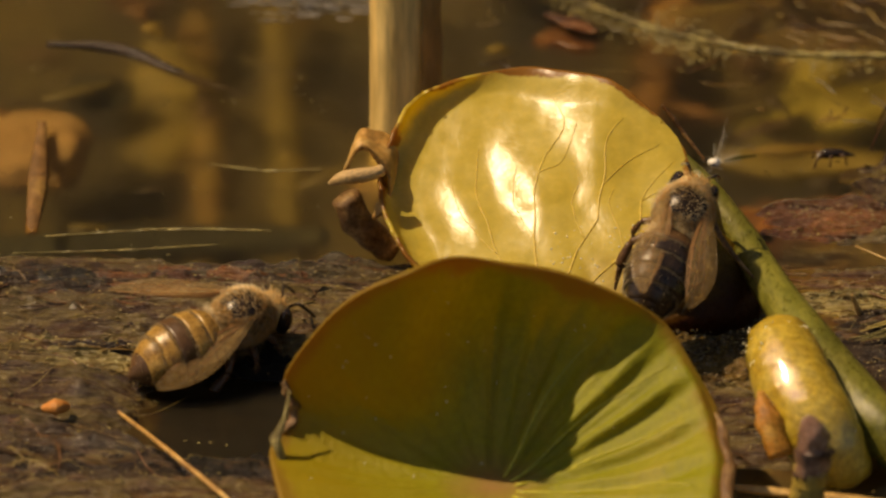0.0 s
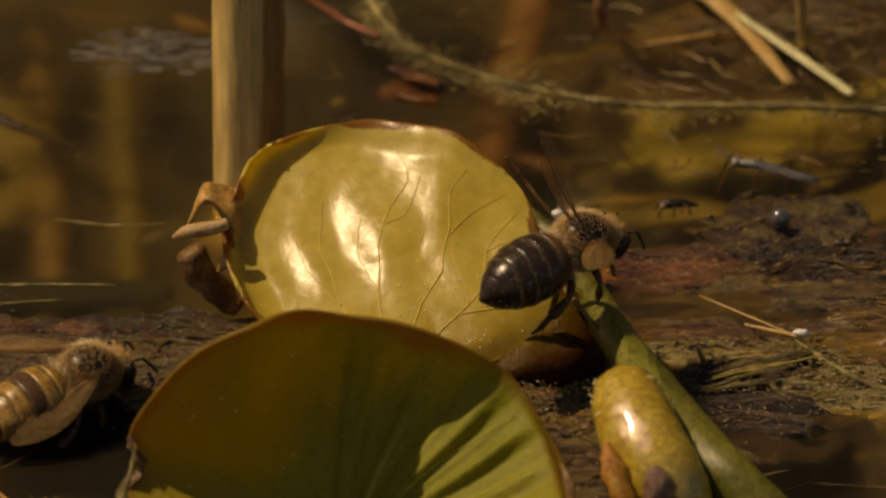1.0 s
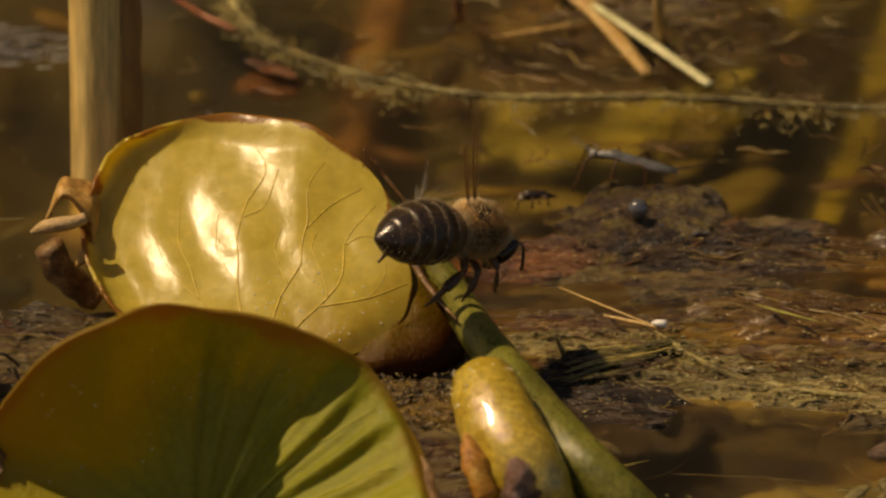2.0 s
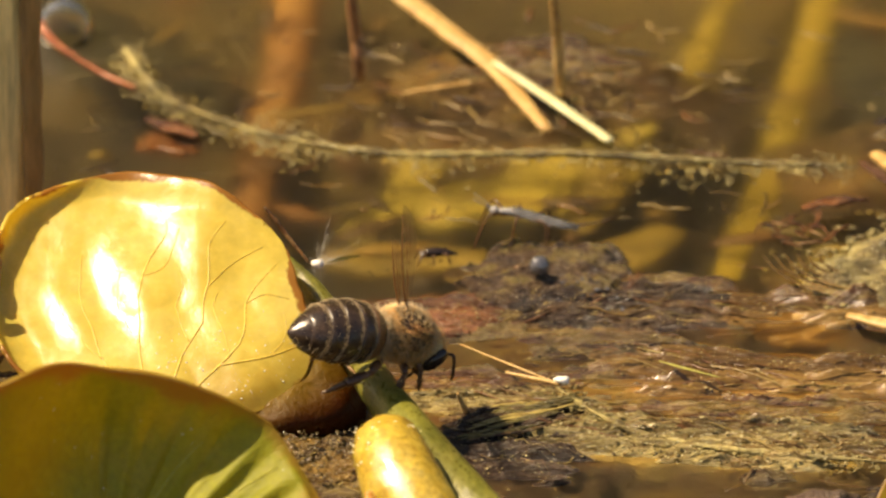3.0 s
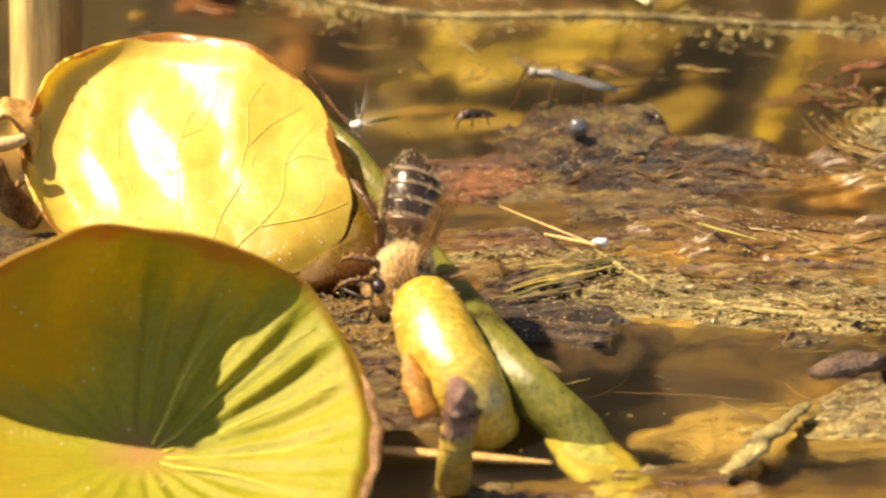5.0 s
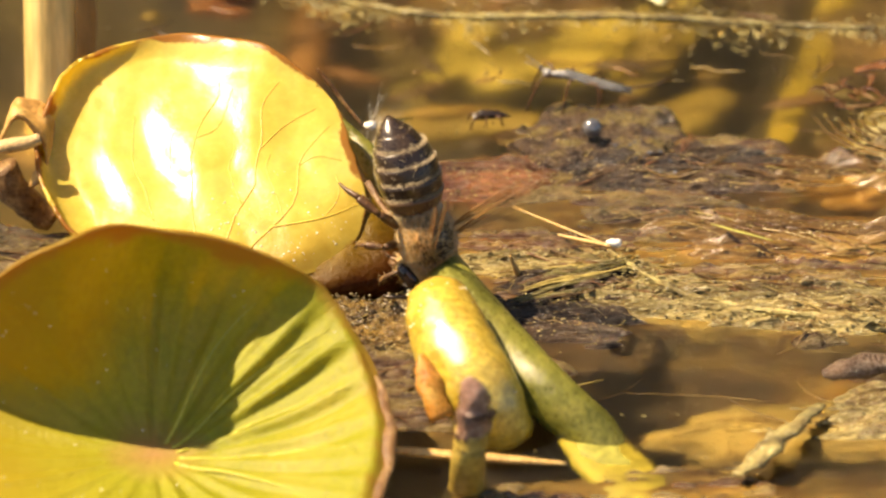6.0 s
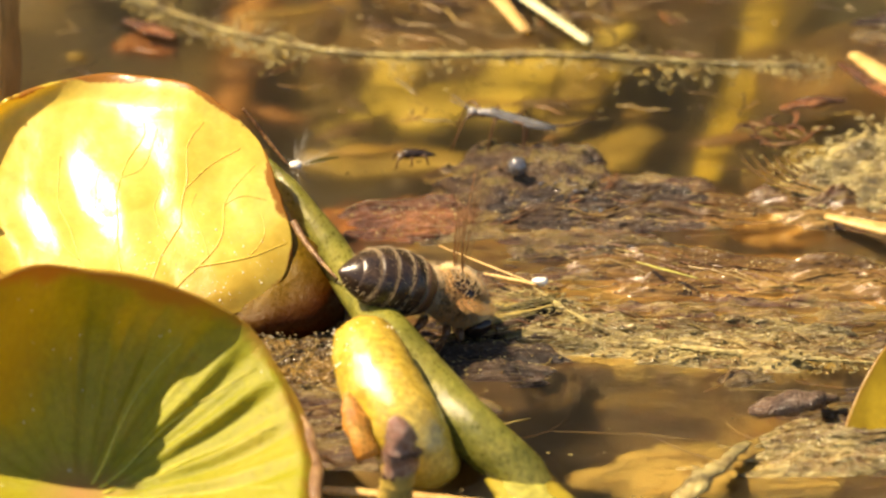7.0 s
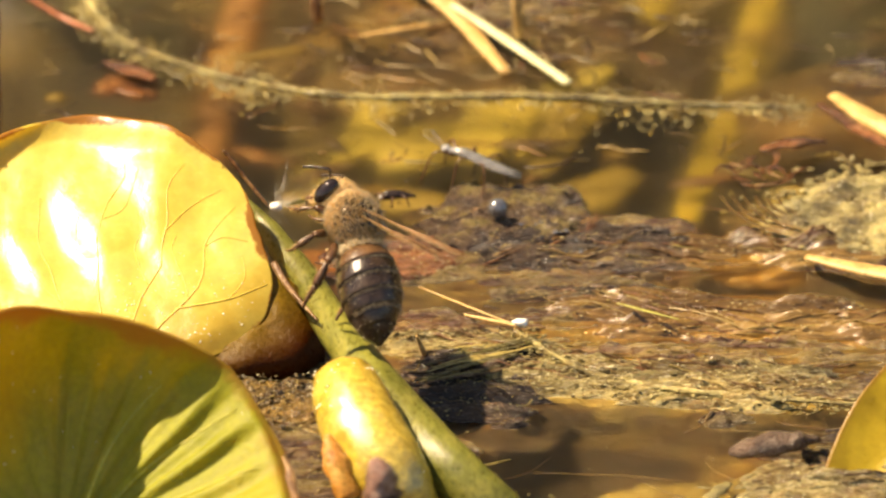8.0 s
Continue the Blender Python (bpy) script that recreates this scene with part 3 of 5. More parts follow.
# ---- the two raised leaves ----
def rear_leaf():
    root = thing("lily_leaf", "glossy yellow lily leaf raised on a green stalk, one edge rolled", "leaf", (-17.03, -3.68, 7), group="lily leaves")
    tilt = radians(30)
    # the blade's reach from its middle, every 15 degrees
    reach = (10.67, 10.23, 10.45, 10.57, 10.84, 11.53, 12.2, 13.6, 14.7, 14.8, 13.36, 12.61, 11.7, 10.8, 10.8, 10.6, 10.2, 10.0, 10.0, 10.0, 10.7, 12.0, 12.7, 11.9)

    def rim(t):
        u = (t / (2 * math.pi) * 24) % 24
        k, f = int(u), u - int(u)
        a, b, c, d = [reach[(k + q) % 24] for q in (-1, 0, 1, 2)]
        return 0.5 * (2 * b + (c - a) * f + (2 * a - 5 * b + 4 * c - d) * f * f + (3 * b - a - 3 * c + d) * f ** 3)

    def fn(a, b):
        r, t = math.hypot(a, b), math.atan2(b, a)
        lift, k = 0.0, rim(t) * r
        # the rim curls up into a wall along one side, its margin uneven
        w = smooth(abs(math.atan2(math.sin(t - 3.0), math.cos(t - 3.0))), 1.3, 0.35)
        if r > 0.84 and w > 0:
            q = (r - 0.84) / 0.16
            c = 2.25 * w * (1 + 0.05 * q * noise.noise(Vector((t * 9, 2.0, 0))) + 0.04 * q * noise.noise(Vector((t * 30, 5.0, 0))))
            k += (rim(t) * 0.84 + c * math.sin(1.6 * q) + 0.3 * q * w - k) * min(1, 1.6 * w)
            lift += c * (1 - math.cos(1.6 * q))
        elif r > 0.9:
            k *= 1 + 0.012 * (r - 0.9) / 0.1 * noise.noise(Vector((t * 8, 1.0, 0)))
        low = smooth(a, -0.2, 0.6) * smooth(-b, 0.3, 0.9)
        x, y = k * math.cos(t), k * math.sin(t) * 0.937 - low
        # broad waves between the veins
        lift += 0.11 * math.sin(13.6 * (a + 0.2 + 0.12 * b)) * math.exp(-((b - 0.1) / 0.4) ** 2) * smooth(r, 0.85, 0.5)
        lift += 0.45 * noise.noise(Vector((a * 1.7, b * 1.3, 4.2))) + 0.13 * noise.noise(Vector((a * 3.3 + b * 1.2, b * 2.2, 1.2))) + 0.04 * noise.noise(Vector((a * 9, b * 5, 5.5)))
        # it leans to the curled side and droops where the stalk nears the water
        lift += 0.2 * x - 1.6 * a * a * (a > 0) - 1.1 * smooth(a, 0.5, 1.0) * smooth(-b, 0.0, 0.7) + 0.5 * smooth(b, 0.75, 1.0) - 0.6 * low * smooth(r, 0.86, 1.0)
        return (x + 0.05 * y, y * math.cos(tilt) - lift * math.sin(tilt), y * math.sin(tilt) + lift * math.cos(tilt))

    part("blade", disc(fn, 0.3, 120), YELLOW_LEAF, root)
    for path, thick in (([(0.0, -0.95), (-0.12, -0.3), (-0.08, 0.3), (0.02, 0.6), (-0.06, 0.8)], 1.2), ([(0.1, -0.95), (0.22, -0.3), (0.34, 0.15), (0.32, 0.5), (0.42, 0.7)], 1.2),
                        ([(0.2, -0.9), (0.45, -0.4), (0.6, 0.0), (0.82, 0.35)], 1.3), ([(-0.12, -0.95), (-0.36, -0.4), (-0.46, 0.1), (-0.4, 0.4)], 1.0),
                        ([(0.34, 0.15), (0.5, 0.36), (0.7, 0.5)], 0.8), ([(-0.1, 0.2), (0.03, 0.34), (0.1, 0.62)], 0.7), ([(0.4, -0.48), (0.66, -0.4), (0.92, -0.3)], 1.3),
                        ([(0.22, -0.3), (0.12, -0.05), (0.16, 0.18), (0.1, 0.34)], 0.7), ([(0.6, 0.0), (0.74, 0.06), (0.9, 0.02)], 0.7), ([(0.45, -0.4), (0.36, -0.1), (0.42, 0.1)], 0.7),
                        ([(-0.12, -0.3), (-0.24, 0.0), (-0.2, 0.25)], 0.7), ([(0.66, -0.4), (0.78, -0.26), (0.82, -0.1)], 0.6), ([(-0.36, -0.4), (-0.56, -0.1), (-0.6, 0.2)], 0.8)):
        line = spline([(*q, 0) for q in path], 16)
        s = tube(Shape(), [Vector(fn(q.x, q.y)) + Vector((0, -0.01, 0.015)) for q in line], [0.06 * thick, 0.05 * thick, 0.025], 6)
        part("vein", s, VEIN, root)
    base = Vector((-17.03, -3.68, 7))
    # the lobe that curls under towards the water
    seam = [Vector(fn(0.93 * math.cos(radians(d)), 0.93 * math.sin(radians(d)))) + base + Vector((0, 0.3, -0.4)) for d in (-66, -46, -28, -6)]
    rows = [seam, [(-11.12, -11.6, 1.92), (-7.93, -11, 2.62), (-5.28, -9, 3.8), (-3.33, -5.6, 4.1)],
            [(-10.88, -11.8, 1.1), (-7.52, -11.8, 1.24), (-3.77, -10.4, 1.9), (-2.22, -7.4, 2.34)], [(-10.63, -10, -0.94), (-7.55, -10, -1.21), (-3.86, -9.2, -1.26), (-2.1, -7.6, -0.24)]]
    rows = [spline([Vector(q) - base for q in row], 24) for row in rows]
    grid = [spline([row[i] for row in rows], 22) for i in range(24)]
    grid = [[q + Vector((0, -0.3, 0.3)) * noise.noise(q * 0.45) for q in row] for row in grid]
    # v runs down the lobe, so its painted shade deepens towards the water
    part("lobe", sheet(grid, 0.3, [[(i / 23, max(0, j / 21 - 0.12) / 0.85) for j in range(22)] for i in range(24)]), LOBE, root, "brown wet lobe curled under, shade painted into its lower half")
    # drops that the bees spilled
    rng = random.Random(21)
    s = Shape()
    for _ in range(260):
        a, b = rng.uniform(0.0, 0.95), rng.triangular(-0.95, 0.0, -0.8)
        if a * a + b * b < 0.9:
            ball(s, fn(a, b), [rng.choice((0.02, 0.025, 0.03, 0.04, 0.05, 0.08))] * 3, None, 5, 7)
    tagged(part("water_drops", s, DROP, root, "tiny glittering drops"), kind="stuff")
    s = Shape()
    line = [Vector(q) - base for q in ((-7.7, 3.7, 7.45), (-5.97, 2, 5.68), (-3.17, -4, 4.4), (-0.61, -12, 4.01), (2.75, -20.5, 3.6), (6.44, -28.5, 2.66), (10.63, -31.25, -0.4), (12.99, -33.98, -3))]
    tube(s, spline(line, 50), [0.25, 0.9, 1.25, 1.45, 1.7, 2.0, 1.9, 1.5], 16, rough=0.05)
    part("stalk", s, PETIOLE, root, "green round stalk, paler towards the water")
    return root


def front_leaf():
    root = thing("lily_leaf", "cupped olive-green lily leaf with a brown-orange rim, half in shade", "leaf", (-20.32, -38.5, 2), group="lily leaves")
    R, RX = 19.4, 17.0
    n = 100
    profiles = {}

    def profile(turn):
        """The rise of the far half: a steep wall at turn 0, a slope that stands up towards its rim at turn 40."""
        if turn not in profiles:
            line, w = [(0.0, 0.0)], turn / 40
            for i in range(n):
                c = (i + 0.5) / n
                ang = radians(8 + (1 - w) * 90 * smooth(c, 0.0, 0.36) + w * (40 * smooth(c, 0.0, 0.3) + 50 * smooth(c, 0.45, 0.8)))
                k = R / n * (1 - 0.07 * w)
                line.append((line[-1][0] + k * math.cos(ang), line[-1][1] + k * math.sin(ang)))
            profiles[turn] = line
        return profiles[turn]

    def fn(a, b):
        k = 1 + 0.02 * noise.noise(Vector((a * 2.5, b * 2.5, 9)))
        t = math.atan2(b, a)
        x = a * RX * k * (0.98 if a > 0 else 0.92)
        if b >= 0:
            s = min(b, 1.0) * n
            i = min(int(s), n - 1)
            steep = 39.99 * smooth(a, -0.42, 0.12)
            lo = int(steep)
            (y, z), (y1, z1) = [[p0 + (p1 - p0) * (s - i) for p0, p1 in zip(profile(g)[i], profile(g)[i + 1])] for g in (lo, lo + 1)]
            y, z = y + (y1 - y) * (steep - lo), z + (z1 - z) * (steep - lo)
        else:
            y, z = b * R, b * R * -0.02 - 0.6 * b * b
        r = math.hypot(a, b)
        z += (4.6 if a > 0 else 2.2) * a * a * (0.35 + 0.65 * (1 - abs(b)))
        # pleats between the veins that fan out from the middle
        fold = 0.36 * smooth(r, 0.06, 0.3) * (1 - smooth(r, 0.75, 1.0)) * (0.8 * math.cos(t * 23 + 2.2 * math.sin(2.3 * t)) + 0.45 * math.cos(t * 51 + 3 * r)) * (1 if a > 0 else 0.3)
        y, z = y - 0.6 * fold * smooth(b, 0.0, 0.3), z + 0.75 * fold
        z += 0.5 * noise.noise(Vector((a * 2, b * 2, 2.2)))
        # the lip that turns down along the rim
        if a > 0.75:
            z -= 1.3 * smooth(r, 0.92, 1.0) * smooth(a, 0.75, 0.95)
        # the torn notch
        d = math.hypot(a + 0.99, b - 0.22)
        x += 1.6 * math.exp(-(d / 0.1) ** 2)
        return (x - 0.1 * y, y, z)

    part("blade", disc(fn, 0.35, 130), GREEN_LEAF, root)
    rng = random.Random(31)
    s = Shape()
    for _ in range(60):
        a, b = rng.uniform(-0.9, 0.9), rng.uniform(-0.6, 0.9)
        if a * a + b * b < 0.85:
            ball(s, fn(a, b), [rng.uniform(0.04, 0.09)] * 3, None, 4, 6)
    tagged(part("water_drops", s, DROP, root, "tiny glittering drops"), kind="stuff")
    # torn brown edges
    for d0, d1 in ((-32, 14), (158, 172)):
        line = [Vector(fn(math.cos(radians(d)) * r, math.sin(radians(d)) * r)) + Vector((0, -0.1, 0.05)) for d, r in zip(np.linspace(d0, d1, 26), 0.99 + 0.006 * np.sin(np.arange(26) * 0.9))]
        part("torn_edge", tube(Shape(), line, [0.15, 0.5, 0.35, 0.65, 0.3, 0.5, 0.12], 8, 0.5, 0.25), DARK_SCRAP, root, "dark brown torn edge")
    for deg, r1 in ((12, 0.85), (33, 0.9), (54, 0.8), (-12, 0.85), (-35, 0.8)):
        t = radians(deg)
        line = [Vector(fn(math.cos(t + 0.1 * math.sin(4 * r)) * r, math.sin(t + 0.1 * math.sin(4 * r)) * r)) + Vector((0, -0.02, 0.02)) for r in np.linspace(0.1, r1, 22)]
        part("vein", tube(Shape(), line, [0.12, 0.09, 0.03], 6), PALE_VEIN, root)
    return root


def side_leaf():
    root = thing("lily_leaf", "amber-yellow lily leaf standing half out of the scum", "leaf", (40.79, -26.04, 2.5), group="lily leaves")

    def fn(a, b):
        w = b * 10.5
        x = a * 6.5 + 0.42 * w
        lift = 1.6 * a * a + 0.22 * x + 0.4 * noise.noise(Vector((a * 2, b * 2, 6)))
        t = radians(38)
        return (x, w * math.cos(t) - lift * math.sin(t), w * math.sin(t) + lift * math.cos(t))

    part("blade", disc(fn, 0.35, 60), AMBER_LEAF, root)
    line = [Vector(fn(0.1, q)) + Vector((0, -0.05, 0.05)) for q in np.linspace(-0.9, 0.85, 20)]
    part("vein", tube(Shape(), line, [0.2, 0.12, 0.05], 6), VEIN, root)


rear_leaf()
front_leaf()
side_leaf()


# ---- plants round the leaves ----
ORANGE_SCALE = surface("orange scale", [(0.3, 0.1, 0.012), (0.5, 0.22, 0.03), (0.6, 0.36, 0.08)], 2, (0.2, 0.4), 0.2, 6)


def bud():
    root = thing("flower_bud", "shiny yellow closed bud lying against the green stalk", "bud", (0.64, -25.27, 3))
    base = Vector((0.64, -25.27, 3))
    line = [Vector(q) - base for q in ((-0.66, -22.4, 6.6), (-0.39, -24, 6.3), (0.17, -26.5, 5.7), (1.17, -29, 4.5), (2.6, -31, 2.9), (4.4, -31.5, -0.5))]
    part("sheath", tube(Shape(), spline(line, 36), [1.5, 2.3, 2.65, 2.85, 3.0, 3.05, 2.8, 2.2], 26, rough=0.06), BUD, root)
    rng = random.Random(40)
    s = Shape()
    for _ in range(90):
        t, a = rng.uniform(0.1, 0.85), rng.uniform(0.2, 2.9)
        c = spline(line, 30)[int(t * 29)]
        ball(s, c + Vector((-0.75 * math.cos(a), -0.6 * math.sin(a), 0.75 * math.sin(a))).normalized() * 2.8, [rng.uniform(0.04, 0.12)] * 3, None, 4, 6)
    tagged(part("water_drops", s, DROP, root, "tiny glittering drops"), kind="stuff")
    line = [Vector(q) - base for q in ((-1.67, -31, 6.24), (-1.11, -32.5, 4.78), (-0.16, -34, 2.65))]
    part("scale", tube(Shape(), spline(line, 14), [0.25, 1.1, 0.9], 10, flat=0.5, rough=0.3), ORANGE_SCALE, root, "withered orange scale")


STUB_TIP = surface("withered tip", [(0.07, 0.028, 0.016), (0.24, 0.12, 0.08), (0.46, 0.33, 0.26)], 1.8, (0.12, 0.35), 0.3, 6, wet=0.8)


def stub():
    root = thing("broken_stalk", "short broken stalk with a brown withered tip", "stalk", (2.02, -39.95, 0))
    base = Vector((2.02, -39.95, 0))
    line = [Vector(q) - base for q in ((1.51, -36.92, -3), (1.65, -41, 2.81), (1.89, -41.4, 5.7))]
    part("stem", tube(Shape(), spline(line, 14), [1.3, 1.25, 1.2], 12, rough=0.06), surface("stub stem", [(0.3, 0.2, 0.04), (0.5, 0.36, 0.08)], 2, (0.25, 0.4), 0.1), root)
    line = [Vector(q) - base for q in ((1.97, -41.4, 5.25), (2.12, -41.6, 7.14), (1.96, -41.5, 8.64), (1.49, -41.3, 9.65))]
    part("tip", tube(Shape(), spline(line, 16), [1.3, 1.5, 1.25, 0.4], 12, flat=0.75, rough=0.3), STUB_TIP, root, "purple-brown withered tip")


def scrap():
    root = thing("withered_leaf", "curled tan withered leaf scrap on a dark rotten stalk", "leaf", (-30.79, 0.31, 5))
    base = Vector((-30.79, 0.31, 5))
    grid = []
    for i in range(24):
        row = []
        for j in range(12):
            u, w = i / 23, j / 11 - 0.5
            ang = 0.4 + 4.0 * u
            q = Vector((0.3 - 1.9 * math.cos(ang) + 0.7 * w, 4.0 * w, 2.0 + 3.3 * math.sin(ang) * (1 - 0.2 * u) + 0.9 * noise.noise(Vector((u * 4, w * 3, 0)))))
            row.append(q)
        grid.append(row)
    part("blade", sheet(grid, 0.25), WITHERED, root)
    line = [Vector(q) - base for q in ((-33.46, -2, 7.54), (-32.25, -3, 8.5), (-30.81, -3, 8.73), (-29.55, -2.5, 8.94))]
    part("rib", tube(Shape(), spline(line, 16), [0.15, 0.55, 0.6, 0.5], 8, rough=0.35), surface("scrap rib", [(0.45, 0.28, 0.12), (0.66, 0.46, 0.22)], 1.5, (0.35, 0.5), 0.15), root, "pale frayed rib")
    line = [Vector(q) - base for q in ((-32.48, 1, 4.88), (-31.6, 1, 3.17), (-30.55, 1, 1.77), (-28.91, 1, 0.38))]
    part("stalk", tube(Shape(), spline(line, 16), [1.1, 1.2, 1.0, 0.9], 10, rough=0.3), DARK_SCRAP, root, "dark rotten stalk")


def reed():
    root = thing("reed", "dry tan reed stem standing in the water", "reed", (-28.96, 19.55, 0))
    part("stem", tube(Shape(), [(0, 0, -14 + k * 3) for k in range(20)], [2.6, 2.55, 2.5, 2.45], 18, rough=0.03), REED, root)
    # a torn leaf sheath round half of the stem
    grid = [[Vector((math.cos(t) * (2.72 + 0.1 * math.sin(z)), math.sin(t) * (2.72 + 0.1 * math.sin(z)), z + 2.0 * math.sin(t * 2))) for t in np.linspace(-1.0, 1.2, 16)] for z in np.linspace(-2, 40, 30)]
    part("sheath", sheet(grid, 0.15), surface("reed sheath", [(0.26, 0.13, 0.04), (0.44, 0.26, 0.09)], 4, (0.4, 0.6), 0.1, stretch=(1, 1, 0.15)), root, "brown leaf sheath")


def floating(name, label, category, points, radii, material, flat=1.0, rough=0.1, sides=8, n=30, group=""):
    base = Vector(points[len(points) // 2])
    ob = part(name, tube(Shape(), spline([Vector(q) - base for q in points], n), radii, sides, flat, rough), material)
    ob.matrix_basis = place(*base)
    return tagged(ob, label, category, group)


bud()
stub()
scrap()
reed()
floating("straw", "broad orange dry straw lying on the scum", "straw", [(0.71, 61.35, 2), (4.68, 54.86, 1.6), (7.91, 49.92, 1.1), (12.09, 39.92, 0.3)], [1.0, 0.95, 0.9, 0.5], STRAW, 0.45, 0.15, group="straws")
floating("straw", "pale bleached flat straw lying on the scum", "straw", [(7.95, 49.26, 1.8), (12.48, 43.38, 1.2), (16.82, 37.7, 0.5)], [0.35, 0.5, 0.45], PALE_STRAW, 0.4, 0.05, group="straws")
floating("straw", "short thin tan straw afloat", "straw", [(0.7, 46.38, 0.4), (3.33, 47.19, 0.5), (6.23, 48.43, 0.4)], [0.2, 0.28, 0.2], STRAW, 0.7, group="straws")
floating("straw", "thin yellow straw across the brown mat", "straw", [(5.03, 1.46, 1.4), (8.52, -1.75, 1.4), (11.8, -4.26, 1.2)], [0.06, 0.09, 0.08], STRAW, 1, group="straws")
floating("straw", "thin reddish straw on the wet mat", "straw", [(8.31, -2.72, 1.2), (10.15, -3.82, 1.3), (12.21, -4.63, 1.2)], [0.1, 0.18, 0.12], STRAW, 1, group="straws")
floating("straw", "short yellow-green grass blade on the mat", "straw", [(19.51, -0.9, 1.2), (21.34, -2.28, 1.3), (23.99, -3.63, 1.2)], [0.06, 0.16, 0.06], SUBMERGED_GREEN, 0.5, group="straws")
floating("straw", "small upright orange splinter in the mat", "straw", [(5.39, -7.1, 0.2), (5.09, -7.69, 1.2), (4.76, -8.02, 2.2)], [0.25, 0.2, 0.1], STRAW, 1, group="straws")
floating("straw", "broad orange straw at the edge of the scum", "straw", [(33.68, 6.48, 1.2), (38.18, 4.16, 1.2), (43.89, 1.86, 1.2)], [0.4, 0.9, 1.0], STRAW, 0.4, group="straws")
floating("straw", "tan straw and rust-red bark lying on the crusted mat", "straw", [(36.9, 33.24, 1.5), (40.11, 28.1, 1.6), (44.95, 22.27, 1.6)], [0.6, 1.1, 1.2], STRAW, 0.5, 0.2, group="straws")
floating("bark_scrap", "rust-red scrap of bark on the water", "bark", [(35.84, 33.2, 0.8), (38.42, 28.44, 1.2), (41.66, 24.46, 1)], [0.3, 0.7, 0.4], RUST, 0.5, 0.3, group="bark scraps")
floating("bark_scrap", "rust-red scrap of bark on the crusted mat", "bark", [(31.01, 24.94, 1), (33.56, 24.88, 1.6), (35.96, 25.99, 1.2)], [0.3, 0.75, 0.3], RUST, 0.5, 0.4, group="bark scraps")
floating("bark_scrap", "reddish scrap of bark afloat below the twig", "bark", [(-18.92, 42.23, 0.3), (-16.7, 40.51, 0.4), (-14.95, 39.42, 0.2)], [0.4, 1.0, 0.4], RUST, 0.4, 0.4, group="bark scraps")
LUMP_MUD = surface("lump mud", [(0.04, 0.022, 0.014), (0.12, 0.072, 0.045), (0.22, 0.15, 0.1)], 1.6, (0.15, 0.4), 0.5, 6, wet=0.8)
floating("lump", "brown wet elongated lump of mud on the mat", "mud", [(27.01, -24.43, 1.2), (28.8, -24.88, 1.8), (31.24, -24.02, 1.8), (33.33, -22.53, 1.2)], [0.4, 0.95, 1.05, 0.8, 0.35], LUMP_MUD, 0.8, 0.35, 12)
floating("grass_scrap", "pale wet frayed scrap of grass on the scum", "grass", [(20.41, -38.94, 0.8), (22.86, -35.88, 1.4), (26.67, -28.78, 1)], [0.4, 1.0, 0.4], CRUST, 0.4, 0.8, 10)
floating("twig", "thin dark twig in the muddy shore", "twig", [(-47.24, -27.84, 2), (-44.33, -33.06, 2.6), (-39.4, -40.24, 2.4), (-36.67, -44.05, 2)], [0.14, 0.2, 0.18], WITHERED, 1, 0.15, group="twigs")
floating("twig", "thin brown shoot rising out of the water", "twig", [(-2.44, 56.01, -3), (-2.5, 47, 2.14), (-2.75, 46.5, 5.28), (-3.14, 46, 9.36)], [0.35, 0.45, 0.5, 0.4], surface("red shoot", [(0.2, 0.08, 0.03), (0.4, 0.2, 0.08)], 2, (0.3, 0.5), 0.1), 1, 0.1, group="twigs")
floating("twig", "thin tan shoot rising out of the water", "twig", [(13.3, 50.4, -2), (13.03, 43, 2.59), (12.77, 42, 6.43), (12.37, 41, 11.67)], [0.3, 0.45, 0.4, 0.35], STRAW, 1, 0.2, group="twigs")
floating("twig", "dark crooked stick under the water", "twig", [(-56.98, 35.9, 0.1), (-51.35, 35.2, 0.0), (-45.99, 31.4, -0.5), (-41.15, 28.8, -1.2)], [0.25, 0.6, 0.5, 0.2], DARK_STICK, 1, 0.2, group="twigs")
floating("pebble", "small orange crumb on the muddy shore", "crumb", [(-52.64, -27.88, 2.2), (-51.69, -28.1, 2.5), (-50.86, -27.45, 2.2)], [0.3, 0.75, 0.3], surface("orange crumb", [(0.5, 0.17, 0.03), (0.65, 0.28, 0.07)], 1, (0.4, 0.6), 0.1), 0.8, 0.2)


floating("grass_scrap", "pale frayed root beside the cupped leaf", "grass", [(-34.61, -36, 8.28), (-34.91, -37, 6.71), (-35.37, -38, 5.45), (-34.91, -38.5, 3.7), (-34.36, -39.22, 0.5)], [0.12, 0.2, 0.42, 0.25, 0.2], CRUST, 0.7, 0.9, 8)


